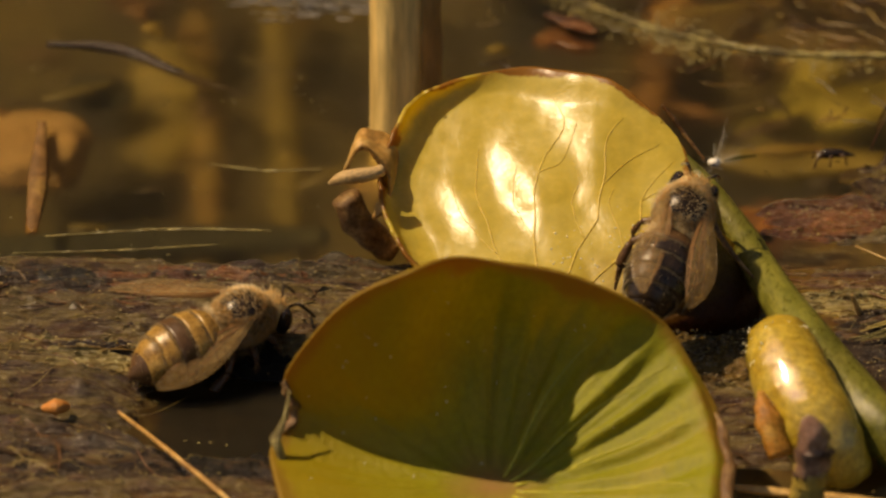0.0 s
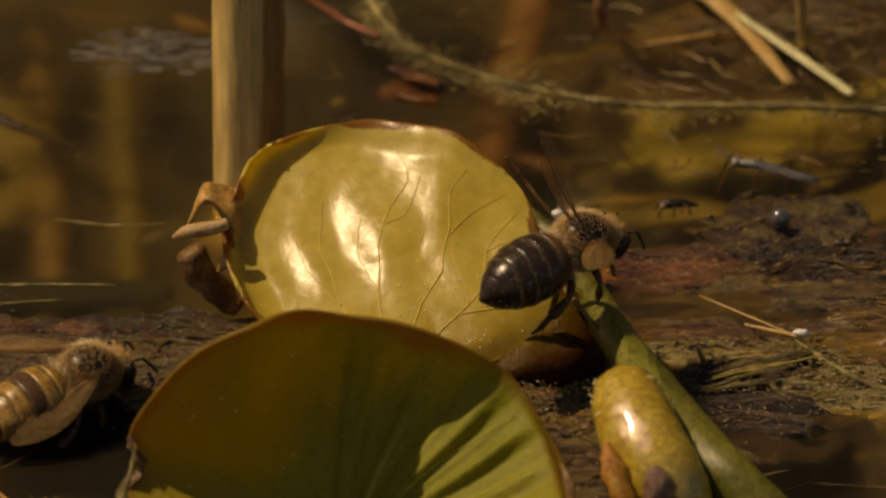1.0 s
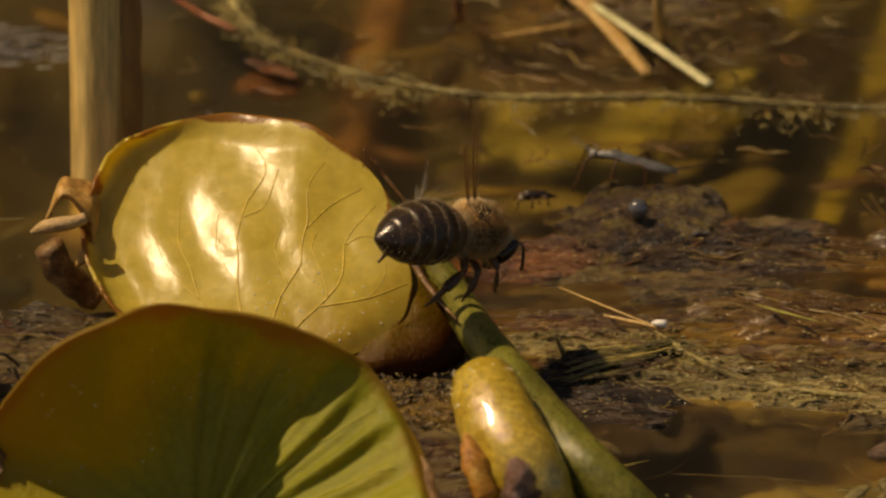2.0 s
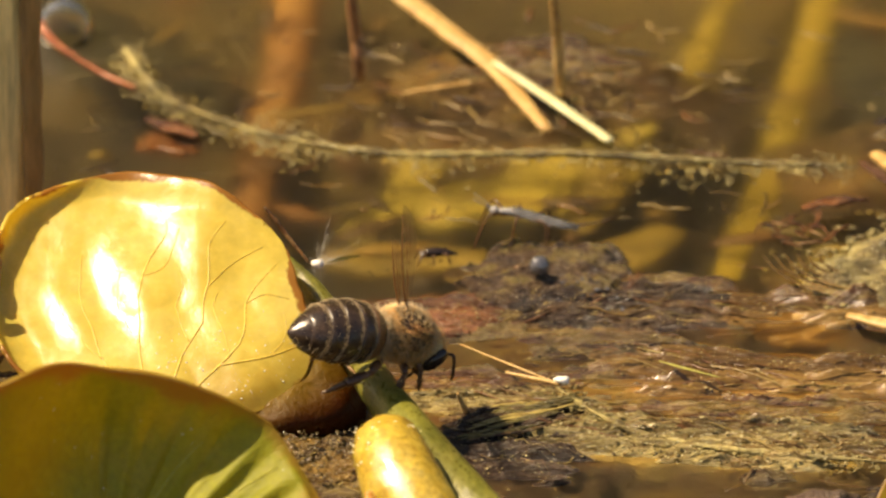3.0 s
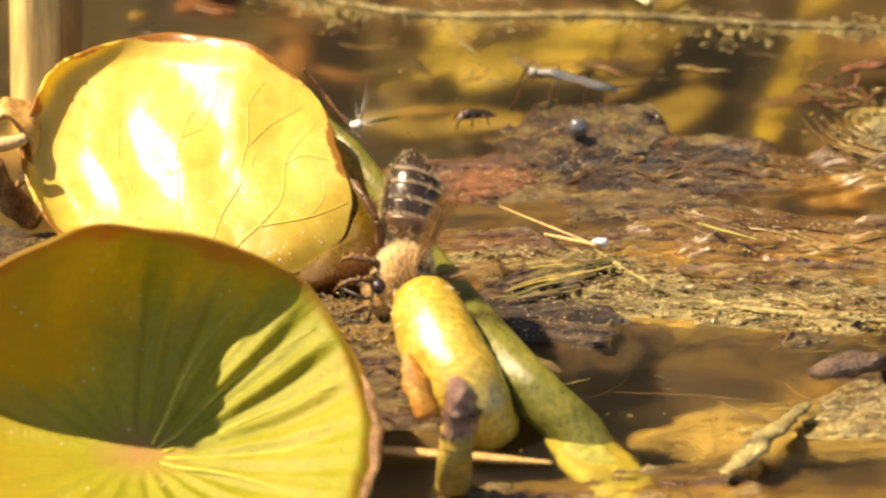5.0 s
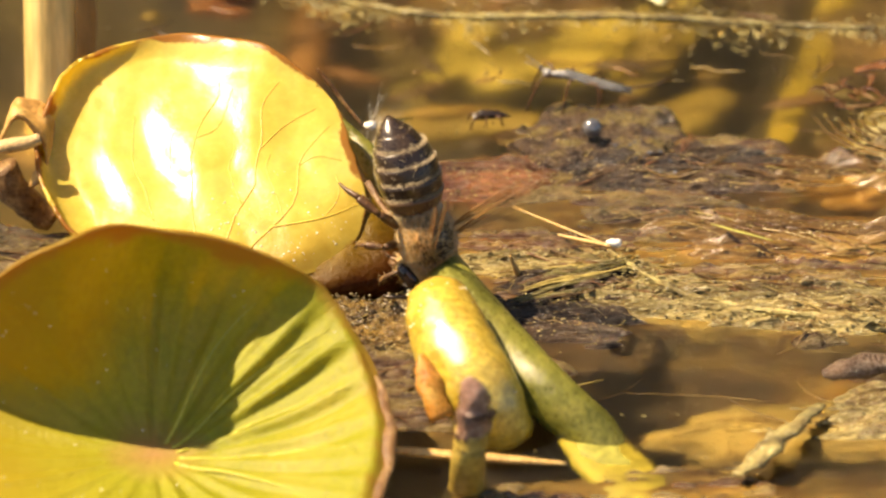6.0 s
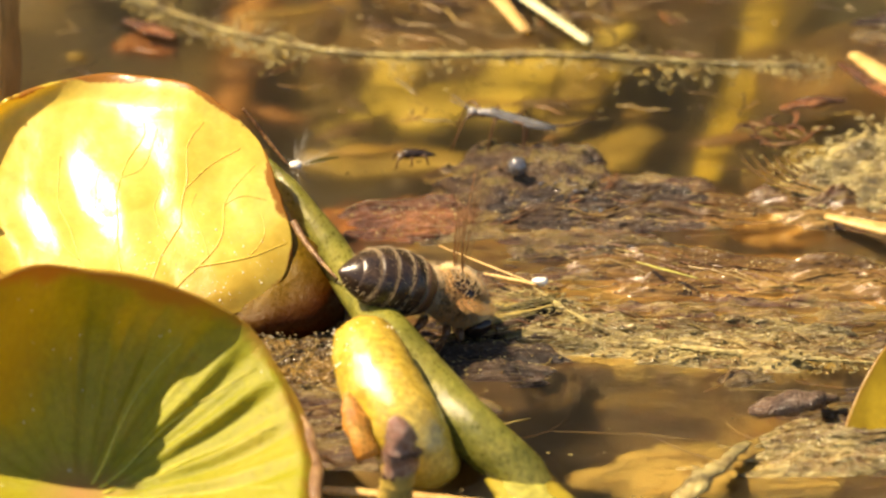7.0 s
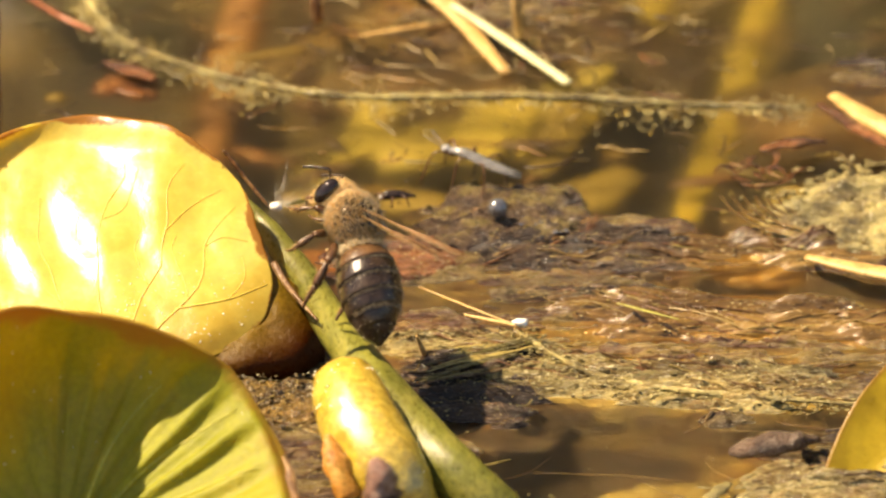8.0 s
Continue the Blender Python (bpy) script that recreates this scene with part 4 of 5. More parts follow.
floating("twig", "thin dark filament along the leaf's edge", "twig", [(-9.37, 6, 10.44), (-8.5, 5.8, 9.4), (-7.72, 5.5, 8.37), (-6.05, 4.5, 6.55)], [0.12, 0.2, 0.16, 0.1], DARK_SCRAP, 1, 0.15, group="twigs")
floating("twig", "thin dark filament hanging by the green stalk", "twig", [(-5.57, -6.5, 7.41), (-4.75, -8, 6.6), (-3.43, -10, 5.78), (-2.37, -11.5, 5.26)], [0.3, 0.22, 0.16, 0.08], DARK_SCRAP, 1, 0.2, group="twigs")
floating("root", "thin reddish root hanging over the water", "root", [(-28.44, 56, 4.72), (-27.61, 54, 3.22), (-25.93, 52, 1.97), (-22.71, 50.69, 0.3), (-19.92, 48.03, 0.2)], [0.3, 0.35, 0.3, 0.2, 0.15], surface("red root", [(0.3, 0.08, 0.03), (0.5, 0.2, 0.1)], 2, (0.15, 0.3), 0.05), 1, 0.15)
floating("grass_scrap", "tiny bright green blade caught in the down", "grass", [(-4.89, 14.81, 1.5), (-3.76, 15.07, 1.7), (-2.37, 15.95, 1.5)], [0.1, 0.22, 0.08], SUBMERGED_GREEN, 0.5, 0.05)


COVERS = []


def top(x, y):
    """Height in mm of what lies uppermost: the mat or a patch on it."""
    return max([mat_height(x, y)] + [q for q in (cover(x, y) for cover in COVERS) if q is not None])


def patch(label, category, centre, rx, ry, lift, material, seed, turn=0.0, bumps=0.25, grit=0):
    """A ragged sheet of algae or film lying on the mat, thin at its edges."""
    cx, cy = centre[0], centre[1]

    def spread(a, b):
        t = math.atan2(b, a)
        return 1 + 0.4 * noise.noise(Vector((math.cos(t) * 1.6, math.sin(t) * 1.6, seed))) + 0.14 * noise.noise(Vector((math.cos(t) * 5, math.sin(t) * 5, seed))) + 0.06 * noise.noise(Vector((math.cos(t) * 17, math.sin(t) * 17, seed)))

    def height(x, y, d):
        return max(mat_height(cx + x, cy + y), -2.2) * 0.7 + lift * (1 - d * d) - 0.9 * d ** 9 + bumps * fbm((cx + x) * 0.26, (cy + y) * 1.25, seed, 6) * (1 - 0.6 * d)

    def cover(x, y):
        x, y = x - cx, y - cy
        x, y = (x * math.cos(turn) + y * math.sin(turn)) / rx, (y * math.cos(turn) - x * math.sin(turn)) / ry
        if abs(x) > 1.7 or abs(y) > 1.7:
            return None
        k = spread(x, y)
        d = (x * x + y * y) / (k * k)
        if d > 0.97:
            return None
        x, y = x * rx, y * ry
        return height(x * math.cos(turn) - y * math.sin(turn), x * math.sin(turn) + y * math.cos(turn), d)

    COVERS.append(cover)

    def fn(a, b):
        k = spread(a, b)
        x, y = a * rx * k, b * ry * k
        x, y = x * math.cos(turn) - y * math.sin(turn), x * math.sin(turn) + y * math.cos(turn)
        return (x, y, height(x, y, a * a + b * b))

    ob = part("algae_patch", disc(fn, 0.25, 110), material)
    ob.matrix_basis = place(cx, cy, 0)
    if grit:
        rng, grains = random.Random(int(seed * 10)), Shape()
        while grit > 0:
            a, b = rng.uniform(-0.95, 0.95), rng.uniform(-0.95, 0.95)
            if a * a + b * b > 0.9 or fbm((cx + a * rx) * 0.25, (cy + b * ry) * 0.5, 9.0) < rng.uniform(-0.3, 0.5):
                continue
            grit -= 1
            r, q = rng.choice((0.04, 0.05, 0.06, 0.08, 0.12)), Vector(fn(a, b))
            axis = [Vector((rng.uniform(0.7, 2.0) * r * u, r * v * rng.uniform(0.5, 1.2), r * 0.6 * w)) for u, v, w in ((1, 0, 0), (-1, 0, 0), (0, 1, 0), (0, -1, 0), (0, 0, 1), (0, 0, -1))]
            grains.add([q + p for p in axis], [(0, 2, 4), (2, 1, 4), (1, 3, 4), (3, 0, 4), (2, 0, 5), (1, 2, 5), (3, 1, 5), (0, 3, 5)])
        tagged(part("grit", grains, GRAIN, ob, "pale glittering grit"), kind="stuff")
    return tagged(ob, label, category, "algae patches")


GREEN_CRUST = surface("yellow-green algae", [(0.0504, 0.0322, 0.0121), (0.192, 0.131, 0.0353), (0.434, 0.343, 0.131), (0.171, 0.101, 0.0283), (0.322, 0.252, 0.0857)], 1.8, (0.1, 0.42), 0.8, 7, stretch=(0.22, 1, 1), patches=(6, 0.45, 1.2), wet=0.6, specks=((0.6, 0.54, 0.28), 0.12))
GOLD_MUD = surface("golden mud", [(0.05, 0.026, 0.006), (0.2, 0.11, 0.018), (0.38, 0.24, 0.05)], 1.4, (0.12, 0.4), 0.9, 7, patches=(5, 0.5, 1.2), wet=1.0, specks=((0.7, 0.5, 0.2), 0.12))
BROWN_FILM = surface("orange-brown film", [(0.08, 0.0416, 0.0112), (0.16, 0.088, 0.0224), (0.216, 0.136, 0.04)], 5, (0.06, 0.22), 0.25, 6, stretch=(0.22, 1, 1), patches=(9, 0.5, 1.1), wet=0.6, specks=((0.6, 0.45, 0.22), 0.07))
PURPLE_MUD = surface("purple-brown mud", [(0.0188, 0.0105, 0.00675), (0.0638, 0.0375, 0.0203), (0.143, 0.09, 0.045)], 1.8, (0.08, 0.35), 0.8, 7, stretch=(0.3, 1, 1), patches=(7, 0.5, 1.1), wet=0.6, specks=((0.34, 0.27, 0.18), 0.06))
patch("yellow-green crust of algae beside the pool", "algae", (23.5, -11.9, 0), 15, 4.2, 0.8, GREEN_CRUST, 1.0, -0.12, 0.7, grit=1430)
patch("yellow-green crust of algae before the pool", "algae", (28.67, -29.46, 0), 14, 4.2, 1.3, GREEN_CRUST, 2.0, 0.1, 0.75, grit=1210)
patch("yellow-green crust of algae at the stalk", "algae", (7.26, -5.36, 0), 9, 2.2, 0.5, GREEN_CRUST, 3.0, -0.1, 0.4, grit=660)
patch("smooth orange-brown film on the water", "algae", (27.61, -0.82, 0), 16, 5.2, 0.35, BROWN_FILM, 4.0, -0.08, 0.22, grit=385)
patch("smooth orange-brown film behind the mat", "algae", (30.05, 9.34, 0), 14, 3.4, 0.3, BROWN_FILM, 5.0, -0.05, 0.2)
patch("rust-red wet litter beside the stalk", "algae", (2.35, 9.34, 0), 7.5, 4.6, 0.6, RUST, 6.0, -0.1, 0.5, grit=385)
patch("purple-brown wet mud beside the pool", "mud", (8.39, -15.17, 0), 7, 6.5, 0.5, PURPLE_MUD, 7.0, 0.0, 0.5, grit=385)
patch("purple-brown wet mud round the dark mound", "mud", (16.64, 10.27, 0), 11, 4.5, 0.5, PURPLE_MUD, 8.0, -0.05, 0.5, grit=385)
patch("glittering golden mud under the yellow leaf", "mud", (-7.09, -15.17, 0), 5.5, 5.0, 0.7, GOLD_MUD, 9.0, 0.0, 0.6, grit=990)
# a black sheet laid in the hollow in place of its shade
patch("black sheet standing in for the shade in the shore's hollow", "mud", (-38.6, -24.6, 0), 6.4, 9.5, 1.0, HOLLOW_SHADE, 10.0, 0.0, 0.5)


patch("dark red-brown wet litter under the mat's edge", "mud", (9.5, -8.2, 0), 6.0, 2.4, 0.6, PURPLE_MUD, 14.0, 0.1, 0.6)
STRAP = surface("olive strap", [(0.03, 0.024, 0.006), (0.1, 0.08, 0.015), (0.24, 0.2, 0.05)], 1.2, (0.15, 0.4), 0.4, 5, stretch=(0.12, 1, 1), turn=-0.5, wet=0.6)
fibre_rng = random.Random(61)
for k in range(16):
    o, x0, x1 = fibre_rng.uniform(0, 5.4), 4.4 + fibre_rng.uniform(0, 2.5), 10.5 + fibre_rng.uniform(0, 3.5)
    wave = fibre_rng.uniform(-0.5, 0.5)
    pts = [(x, -16.6 + 0.56 * x + o * (1 - 0.03 * (x - 4)) + wave * math.sin(0.6 * x + k), 1.0 + 0.1 * math.sin(x)) for x in np.linspace(x0, x1, 6)]
    floating("leaf_fibre", "olive rotting fibre of a leaf strap on the mud", "leaf", pts, [0.06, fibre_rng.uniform(0.12, 0.34), fibre_rng.uniform(0.12, 0.34), 0.06], fibre_rng.choice((STRAP, STRAP, ALGAE, FIBRE)), 0.5, 0.5, 7, group="leaf fibres")
for k in range(6):
    o = 1.15 * k
    floating("film_ripple", "thin glossy wrinkle in the film round the crust", "scum", [(27.7 + 0.75 * o, 18.2, 0.5), (28.9 + 0.6 * o, 14.6 + 0.25 * o, 0.75), (31.0 + 0.45 * o, 12.0 + 0.4 * o, 0.8), (35.5, 9.8 + 0.55 * o, 0.6)], [0.05, 0.16, 0.18, 0.05], BROWN_FILM, 0.15, 0.5, 8, group="film wrinkles")
for k in range(16):
    x, y, way, h = 28.2 + fibre_rng.uniform(0, 5), 19.5 + fibre_rng.uniform(0, 5), fibre_rng.uniform(0, 6.3), fibre_rng.uniform(0.4, 1.3)
    pts = [(x + math.cos(way + 0.5 * q) * 0.7 * q, y + math.sin(way + 0.5 * q) * 0.7 * q, 0.3 + h * math.sin(0.75 * q)) for q in range(4)]
    floating("root", "dark curled rootlet on the crusted mat", "root", pts, [0.08, 0.14, 0.12, 0.05], fibre_rng.choice((DARK_SCRAP, RUST)), 0.8, 0.6, 6, 12, group="rootlets")


patch("reddish-brown wet litter along the shore's edge", "mud", (-44.0, -7.4, 0), 12, 4.2, 0.5, RUST, 15.0, 0.05, 0.6, grit=495)
patch("pale olive crust of algae on the shore", "algae", (-51.0, -17.8, 0), 6.5, 3.4, 0.6, GREEN_CRUST, 16.0, 0.0, 0.7, grit=495)
patch("grey-brown wet mud of the shore", "mud", (-50.0, -35.0, 0), 9.5, 7.0, 0.6, PURPLE_MUD, 17.0, 0.0, 0.6, grit=385)
patch("rusty clot of algae afloat below the twig", "algae", (-17.0, 40.2, 0), 2.8, 2.2, 0.4, RUST, 20.0, -0.3, 0.6)
# thin crust-coloured strips in place of light reflected along the water's ripples
floating("scum_and_ripple_line", "faint pale line standing in for a ripple's reflection near the shore", "scum", [(-54.79, 3.46, 0.05), (-45.68, 4.92, 0.05), (-38.15, 5.02, 0.05)], [0.08, 0.22, 0.08], CRUST, 0.4, 0.8, 6, 50, group="scum lines")
floating("scum_and_ripple_line", "faint pale line standing in for a ripple's reflection behind the shore", "scum", [(-43.39, 15.92, 0.05), (-39.1, 14.94, 0.05), (-34.88, 15.29, 0.05)], [0.06, 0.18, 0.06], CRUST, 0.4, 0.8, 6, 40, group="scum lines")
floating("scum_and_ripple_line", "faint pale line standing in for a ripple's reflection off the shore", "scum", [(-57, 0.6, 0.05), (-49, 1.4, 0.05), (-42, 2.6, 0.05)], [0.06, 0.16, 0.06], CRUST, 0.4, 0.8, 6, 40, group="scum lines")


def scum_ridge():
    root = thing("scum_and_ripple_line", "thin line of yellow scum drawn across the mat", "scum", (19.09, -10.92, 0))
    base = Vector((19.09, -10.92, 0))
    line = spline([Vector(q) - base for q in ((12, -4.58, 0.9), (15.02, -8.91, 0.9), (19.04, -12.56, 0.85), (28.35, -15.12, 0.8), (42.51, -16.95, 0.7))], 70)
    part("strand", tube(Shape(), line, [0.12, 0.25, 0.22, 0.2, 0.15], 6, rough=1.0), CRUST, root)
    rng = random.Random(18)
    s = Shape()
    for q in line:
        for _ in range(12):
            r = rng.uniform(0.05, 0.15)
            ball(s, q + Vector((rng.gauss(0, 0.6), rng.gauss(0, 0.8), rng.uniform(-0.3, 0.0))), (r * 1.5, r, r * 0.5), None, 4, 6, 0.6)
    tagged(part("scum", s, CRUST, root, "crumbs of yellow scum"), kind="stuff")


scum_ridge()


def scum_twig():
    """The long drooping twig furred with scum, afloat behind the leaves."""
    root = thing("scum_twig", "long thin twig furred with yellow scum, afloat", "twig", (0.43, 36.54, 0))
    base = Vector((0.43, 36.54, 0))
    line = spline([Vector(q) - base for q in ((-20.86, 54.4, 0.5), (-19.07, 49.35, 0.3), (-17.07, 45.68, 0.2), (-11.75, 41.13, 0.2), (-7.38, 38.62, 0.2), (0.43, 36.13, 0.2), (13.42, 36.13, 0.2), (26.62, 34.54, 0.2), (34.81, 34.15, 0.1))], 90)
    part("stem", tube(Shape(), line, [0.4, 0.3, 0.25, 0.22, 0.28, 0.3, 0.25, 0.15], 7, rough=1.0), CRUST, root)
    rng = random.Random(8)
    s = Shape()
    for q in line:
        thick = 0.5 + 1.2 * noise.noise(q * 0.16)
        for _ in range(int(30 + 40 * max(0, thick))):
            r = rng.choice((0.03, 0.04, 0.06, 0.09, 0.14))
            c = q + Vector((rng.gauss(0, 0.6), rng.gauss(-0.3, 0.55 + 1.3 * max(0, thick)), 0))
            ball(s, (c.x, c.y, rng.uniform(-0.12, 0.1)), (r * 1.5, r * 1.2, r * 0.5), None, 4, 6, 0.7)
    part("scum", s, CRUST, root, "crumbs of yellow scum")


scum_twig()


# ---- strands, grains: what nobody could count ----
def build_litter():
    rng = random.Random(5)
    fibres, grains = Shape(), Shape()
    made = 0
    while made < 330:
        x, y = rng.uniform(-60, 58), rng.uniform(-50, 62)
        h = top(x, y)
        if h < -0.25:
            continue
        made += 1
        long = rng.uniform(2.5, 11)
        way = rng.gauss(-0.1, 0.3) + (math.pi if rng.random() < 0.5 else 0)
        if rng.random() < 0.14:
            way = rng.uniform(0, 6.3)
        bend = rng.gauss(0, 0.09)
        pts, px, py = [], x, y
        for k in range(8):
            pts.append((px, py, max(top(px, py), -0.05) + 0.06 + 0.1 * rng.random()))
            px, py, way = px + math.cos(way) * long / 7, py + math.sin(way) * long / 7, way + bend
        r = rng.choice((0.025, 0.03, 0.04, 0.07))
        tube(fibres, pts, [r * 0.6, r, r * 0.5], 4)
    # bundles drawn out along the mats
    made = 0
    while made < 20:
        x, y = rng.uniform(-6, 54), rng.uniform(-34, 12)
        way, bend, long = rng.gauss(-0.12, 0.16), rng.gauss(0, 0.035), rng.uniform(9, 22)
        if min(top(x + k * long, y + math.sin(way) * k * long) for k in (-0.1, 0.1, 0.3, 0.5, 0.7, 0.9)) < -0.1:
            continue
        made += 1
        for _ in range(rng.randint(4, 9)):
            px, py, w = x + rng.gauss(0, 2.0), y + rng.gauss(0, 0.4), way + rng.gauss(0, 0.05)
            pts = []
            for k in range(12):
                pts.append((px, py, top(px, py) + rng.uniform(-0.06, 0.09)))
                px, py, w = px + math.cos(w) * long / 11, py + math.sin(w) * long / 11, w + bend
            r = rng.choice((0.03, 0.045, 0.06, 0.09))
            tube(fibres, pts, [r * 0.4, r, r * 0.9, r * 0.4], 5)
    tagged(part("algae_strands", fibres, FIBRE), "thin brown and yellow strands of algae and roots", "algae", kind="stuff")
    made = 0
    while made < 9000:
        x, y = rng.uniform(-60, 58), rng.uniform(-50, 62)
        h = top(x, y)
        if h < -0.12 or fbm(x * 0.2, y * 0.35, 9.0) < rng.uniform(-0.35, 0.5):
            continue
        made += 1
        r = rng.choice((0.04, 0.05, 0.07, 0.1))
        q = Vector((x, y, h + r * 0.4))
        axis = [Vector((rng.uniform(0.7, 1.8) * r * a, r * b * rng.uniform(0.5, 1.2), r * 0.55 * c)) for a, b, c in ((1, 0, 0), (-1, 0, 0), (0, 1, 0), (0, -1, 0), (0, 0, 1), (0, 0, -1))]
        grains.add([q + a for a in axis], [(0, 2, 4), (2, 1, 4), (1, 3, 4), (3, 0, 4), (2, 0, 5), (1, 2, 5), (3, 1, 5), (0, 3, 5)])
    # beads of water that catch the sun
    beads = Shape()
    made = 0
    while made < 700:
        if made < 220:
            x, y, up = rng.gauss(-7.5, 3.0), rng.gauss(-15.5, 2.6), 0.5
        else:
            x, y, up = rng.uniform(-60, 58), rng.uniform(-48, 24), 0.0
        h = top(x, y)
        if h < -0.1 or (up == 0 and fbm(x * 0.16, y * 0.45, 2.0) < rng.uniform(-0.1, 0.4)):
            continue
        made += 1
        r = rng.choice((0.05, 0.06, 0.08, 0.12))
        ball(beads, (x, y, h + up + r * 0.4), (r * rng.uniform(1.0, 1.7), r, r * 0.8), None, 5, 8)
    tagged(part("water_beads", beads, BEAD), "bright beads of water on the wet mat", "water", kind="stuff")
    tagged(part("pollen_grains", grains, GRAIN), "glittering grains of pollen and sand on the wet mat", "grains", kind="stuff")


build_litter()


# ---- what stands or lies under the water ----
def blade_under(label, points, radii, material, flat=0.25):
    floating("submerged_leaf", label, "leaf", points, radii, material, flat, 0.1, 10, 24, "submerged leaves")


blade_under("yellow blade under the water", [(36.5, 84, -8), (34.3, 70, -8), (31.3, 52.72, -8), (29.63, 42.64, -8), (27.78, 32.85, -7), (26.08, 24.25, -5), (24.72, 13.43, -2.5)], [1.1, 1.4, 1.4, 1.3, 1.3, 0.8], SUBMERGED)
blade_under("yellow blade under the water", [(28.6, 78, -6), (24.2, 61, -7), (21.46, 51.76, -8), (19.81, 46.62, -9)], [0.8, 1.3, 1.2, 0.4], SUBMERGED)
blade_under("broad olive blade under the water", [(12.66, 47.76, -7), (11.68, 40.83, -6), (10.52, 34.96, -5), (9.58, 29.16, -4)], [1.6, 2.7, 2.8, 1.4], SUBMERGED_OLIVE)
blade_under("broad olive blade lying under the water", [(20.4, 45.12, -3.5), (11.55, 37.96, -6), (3.28, 32.97, -6.5), (-3.61, 29.02, -7)], [1.0, 3.0, 3.4, 1.5], SUBMERGED_OLIVE)
blade_under("broad olive blade lying under the water", [(-5.2, 22.5, -4), (-1.0, 22.0, -4.5), (3.2, 22.8, -4.5), (7.2, 21.9, -4)], [1.6, 2.6, 2.6, 1.4], SHRED_OLIVE)
blade_under("broad brown-olive blade lying under the water", [(13.8, 20.0, -5), (18.0, 24.0, -5), (21.5, 28.0, -5)], [1.4, 2.6, 1.6], SHRED_OLIVE)
blade_under("thin olive blade under the water", [(14.31, 41.9, -5), (13.71, 36.93, -5), (12.9, 29.58, -5)], [0.5, 0.6, 0.4], SUBMERGED)
blade_under("brown blade under the water", [(17.61, 42.9, -5), (16.85, 37.92, -5), (15.65, 31.56, -4.5), (14.27, 26.73, -4)], [1.4, 1.9, 1.8, 0.8], SHRED_OLIVE)
blade_under("thin yellow blade under the water", [(19.29, 39.9, -5), (18.34, 36.43, -5), (17.18, 32.5, -5)], [0.5, 0.6, 0.3], SUBMERGED)
blade_under("olive blade under the water", [(3.5, 47, -7), (2.2, 40, -6.5), (0.6, 33, -6), (-0.8, 27, -5)], [1.2, 1.8, 1.7, 0.8], SUBMERGED_OLIVE)
blade_under("rust-brown stalk under the water", [(-7.2, 75, -6), (-8.19, 59.05, -7), (-9.82, 45.16, -8.5), (-11.39, 30.85, -9)], [2.0, 2.0, 1.9, 1.6], SUBMERGED_RUST, 0.9)
blade_under("yellow stalk under the water", [(-40.28, 54.72, -9), (-39.39, 41.55, -10), (-38.36, 27.85, -11), (-37.12, 11.83, -12)], [1.1, 1.2, 1.1, 0.9], SHRED_OLIVE, 0.8)
blade_under("yellow leaf under the water", [(-48.8, 44.69, -8), (-47.61, 38.65, -9), (-47.68, 31.75, -10), (-48.54, 24.06, -10)], [1.5, 3.5, 3.8, 1.5], SHRED_OLIVE, 0.3)
blade_under("brown stalk under the water", [(-46.82, 56.77, -9), (-44.66, 31.75, -10), (-42.88, 9.09, -11)], [1.0, 1.2, 1.0], SHRED, 0.8)


blade_under("yellow-green leaf just under the water at the stalk's foot", [(8.66, -28.76, -0.3), (10.99, -33.67, -0.5), (13.31, -38.42, -0.8), (14.43, -42.2, -1.2)], [1.2, 2.6, 2.8, 1.5], SUBMERGED_GREEN, 0.25)
floating("straw", "tan straw lying in the scum before the broken stalk", "straw", [(-3.74, -35.08, 0.7), (-0.95, -35.58, 0.7), (4.6, -36.23, 0.6), (8.58, -36.16, 0.2)], [0.4, 0.5, 0.45, 0.2], STRAW, 0.6, group="straws")


for label, points, radii in (("black-green mass of weed under the water", [(37.5, 72, -10), (38.5, 63, -10), (39.5, 56, -10), (38.5, 49, -10)], [2.5, 4.5, 4.2, 2.0]),
                             ("black-green mass of weed deep under the water", [(-26, 70, -9), (-21.5, 62, -9), (-17, 57, -9), (-13.5, 52, -9)], [3.5, 5.0, 4.5, 2.0]),
                             ("dark band of weed under the water along the shore", [(-60, 5.5, -4.5), (-52, 6.5, -4.5), (-43, 7.5, -4.5), (-34, 8.5, -4.5)], [1.4, 2.4, 2.4, 1.4]),
                             ("dark clot of weed under the water off the shore", [(-55.2, 33.5, -5), (-53.0, 32.5, -5), (-50.5, 31.5, -5)], [1.4, 2.6, 1.4])):
    floating("weed_mass", label, "water weed", points, radii, DARK_WEED, 0.5, 0.5, 14, 24, "weed masses")


def silt_lump():
    s = Shape()
    ball(s, (0, 0, 0), (4.6, 6.0, 2.6), None, 20, 28, 0.35)
    ob = part("silt_lump", s, TAN_CLAY)
    ob.matrix_basis = place(*(-56.64, 20.85, -3.4))
    tagged(ob, "tan lump of silt just under the water", "mud")
    floating("submerged_leaf", "orange blade over the silt under the water", "leaf", [(-56.37, 21.81, 0.4), (-55.98, 12.69, 0.2), (-55.85, 4.16, -0.2)], [0.3, 0.8, 0.5], SUBMERGED_RUST, 0.4, group="submerged leaves")


silt_lump()


# ---- small things on the water ----
def bubble(label, at, r, material=CLEAR):
    s = ball(Shape(), (0, 0, 0), (r, r, r), None, 12, 18)
    ob = part("bubble", s, material)
    ob.matrix_basis = place(*at)
    tagged(ob, label, "bubble", "bubbles")


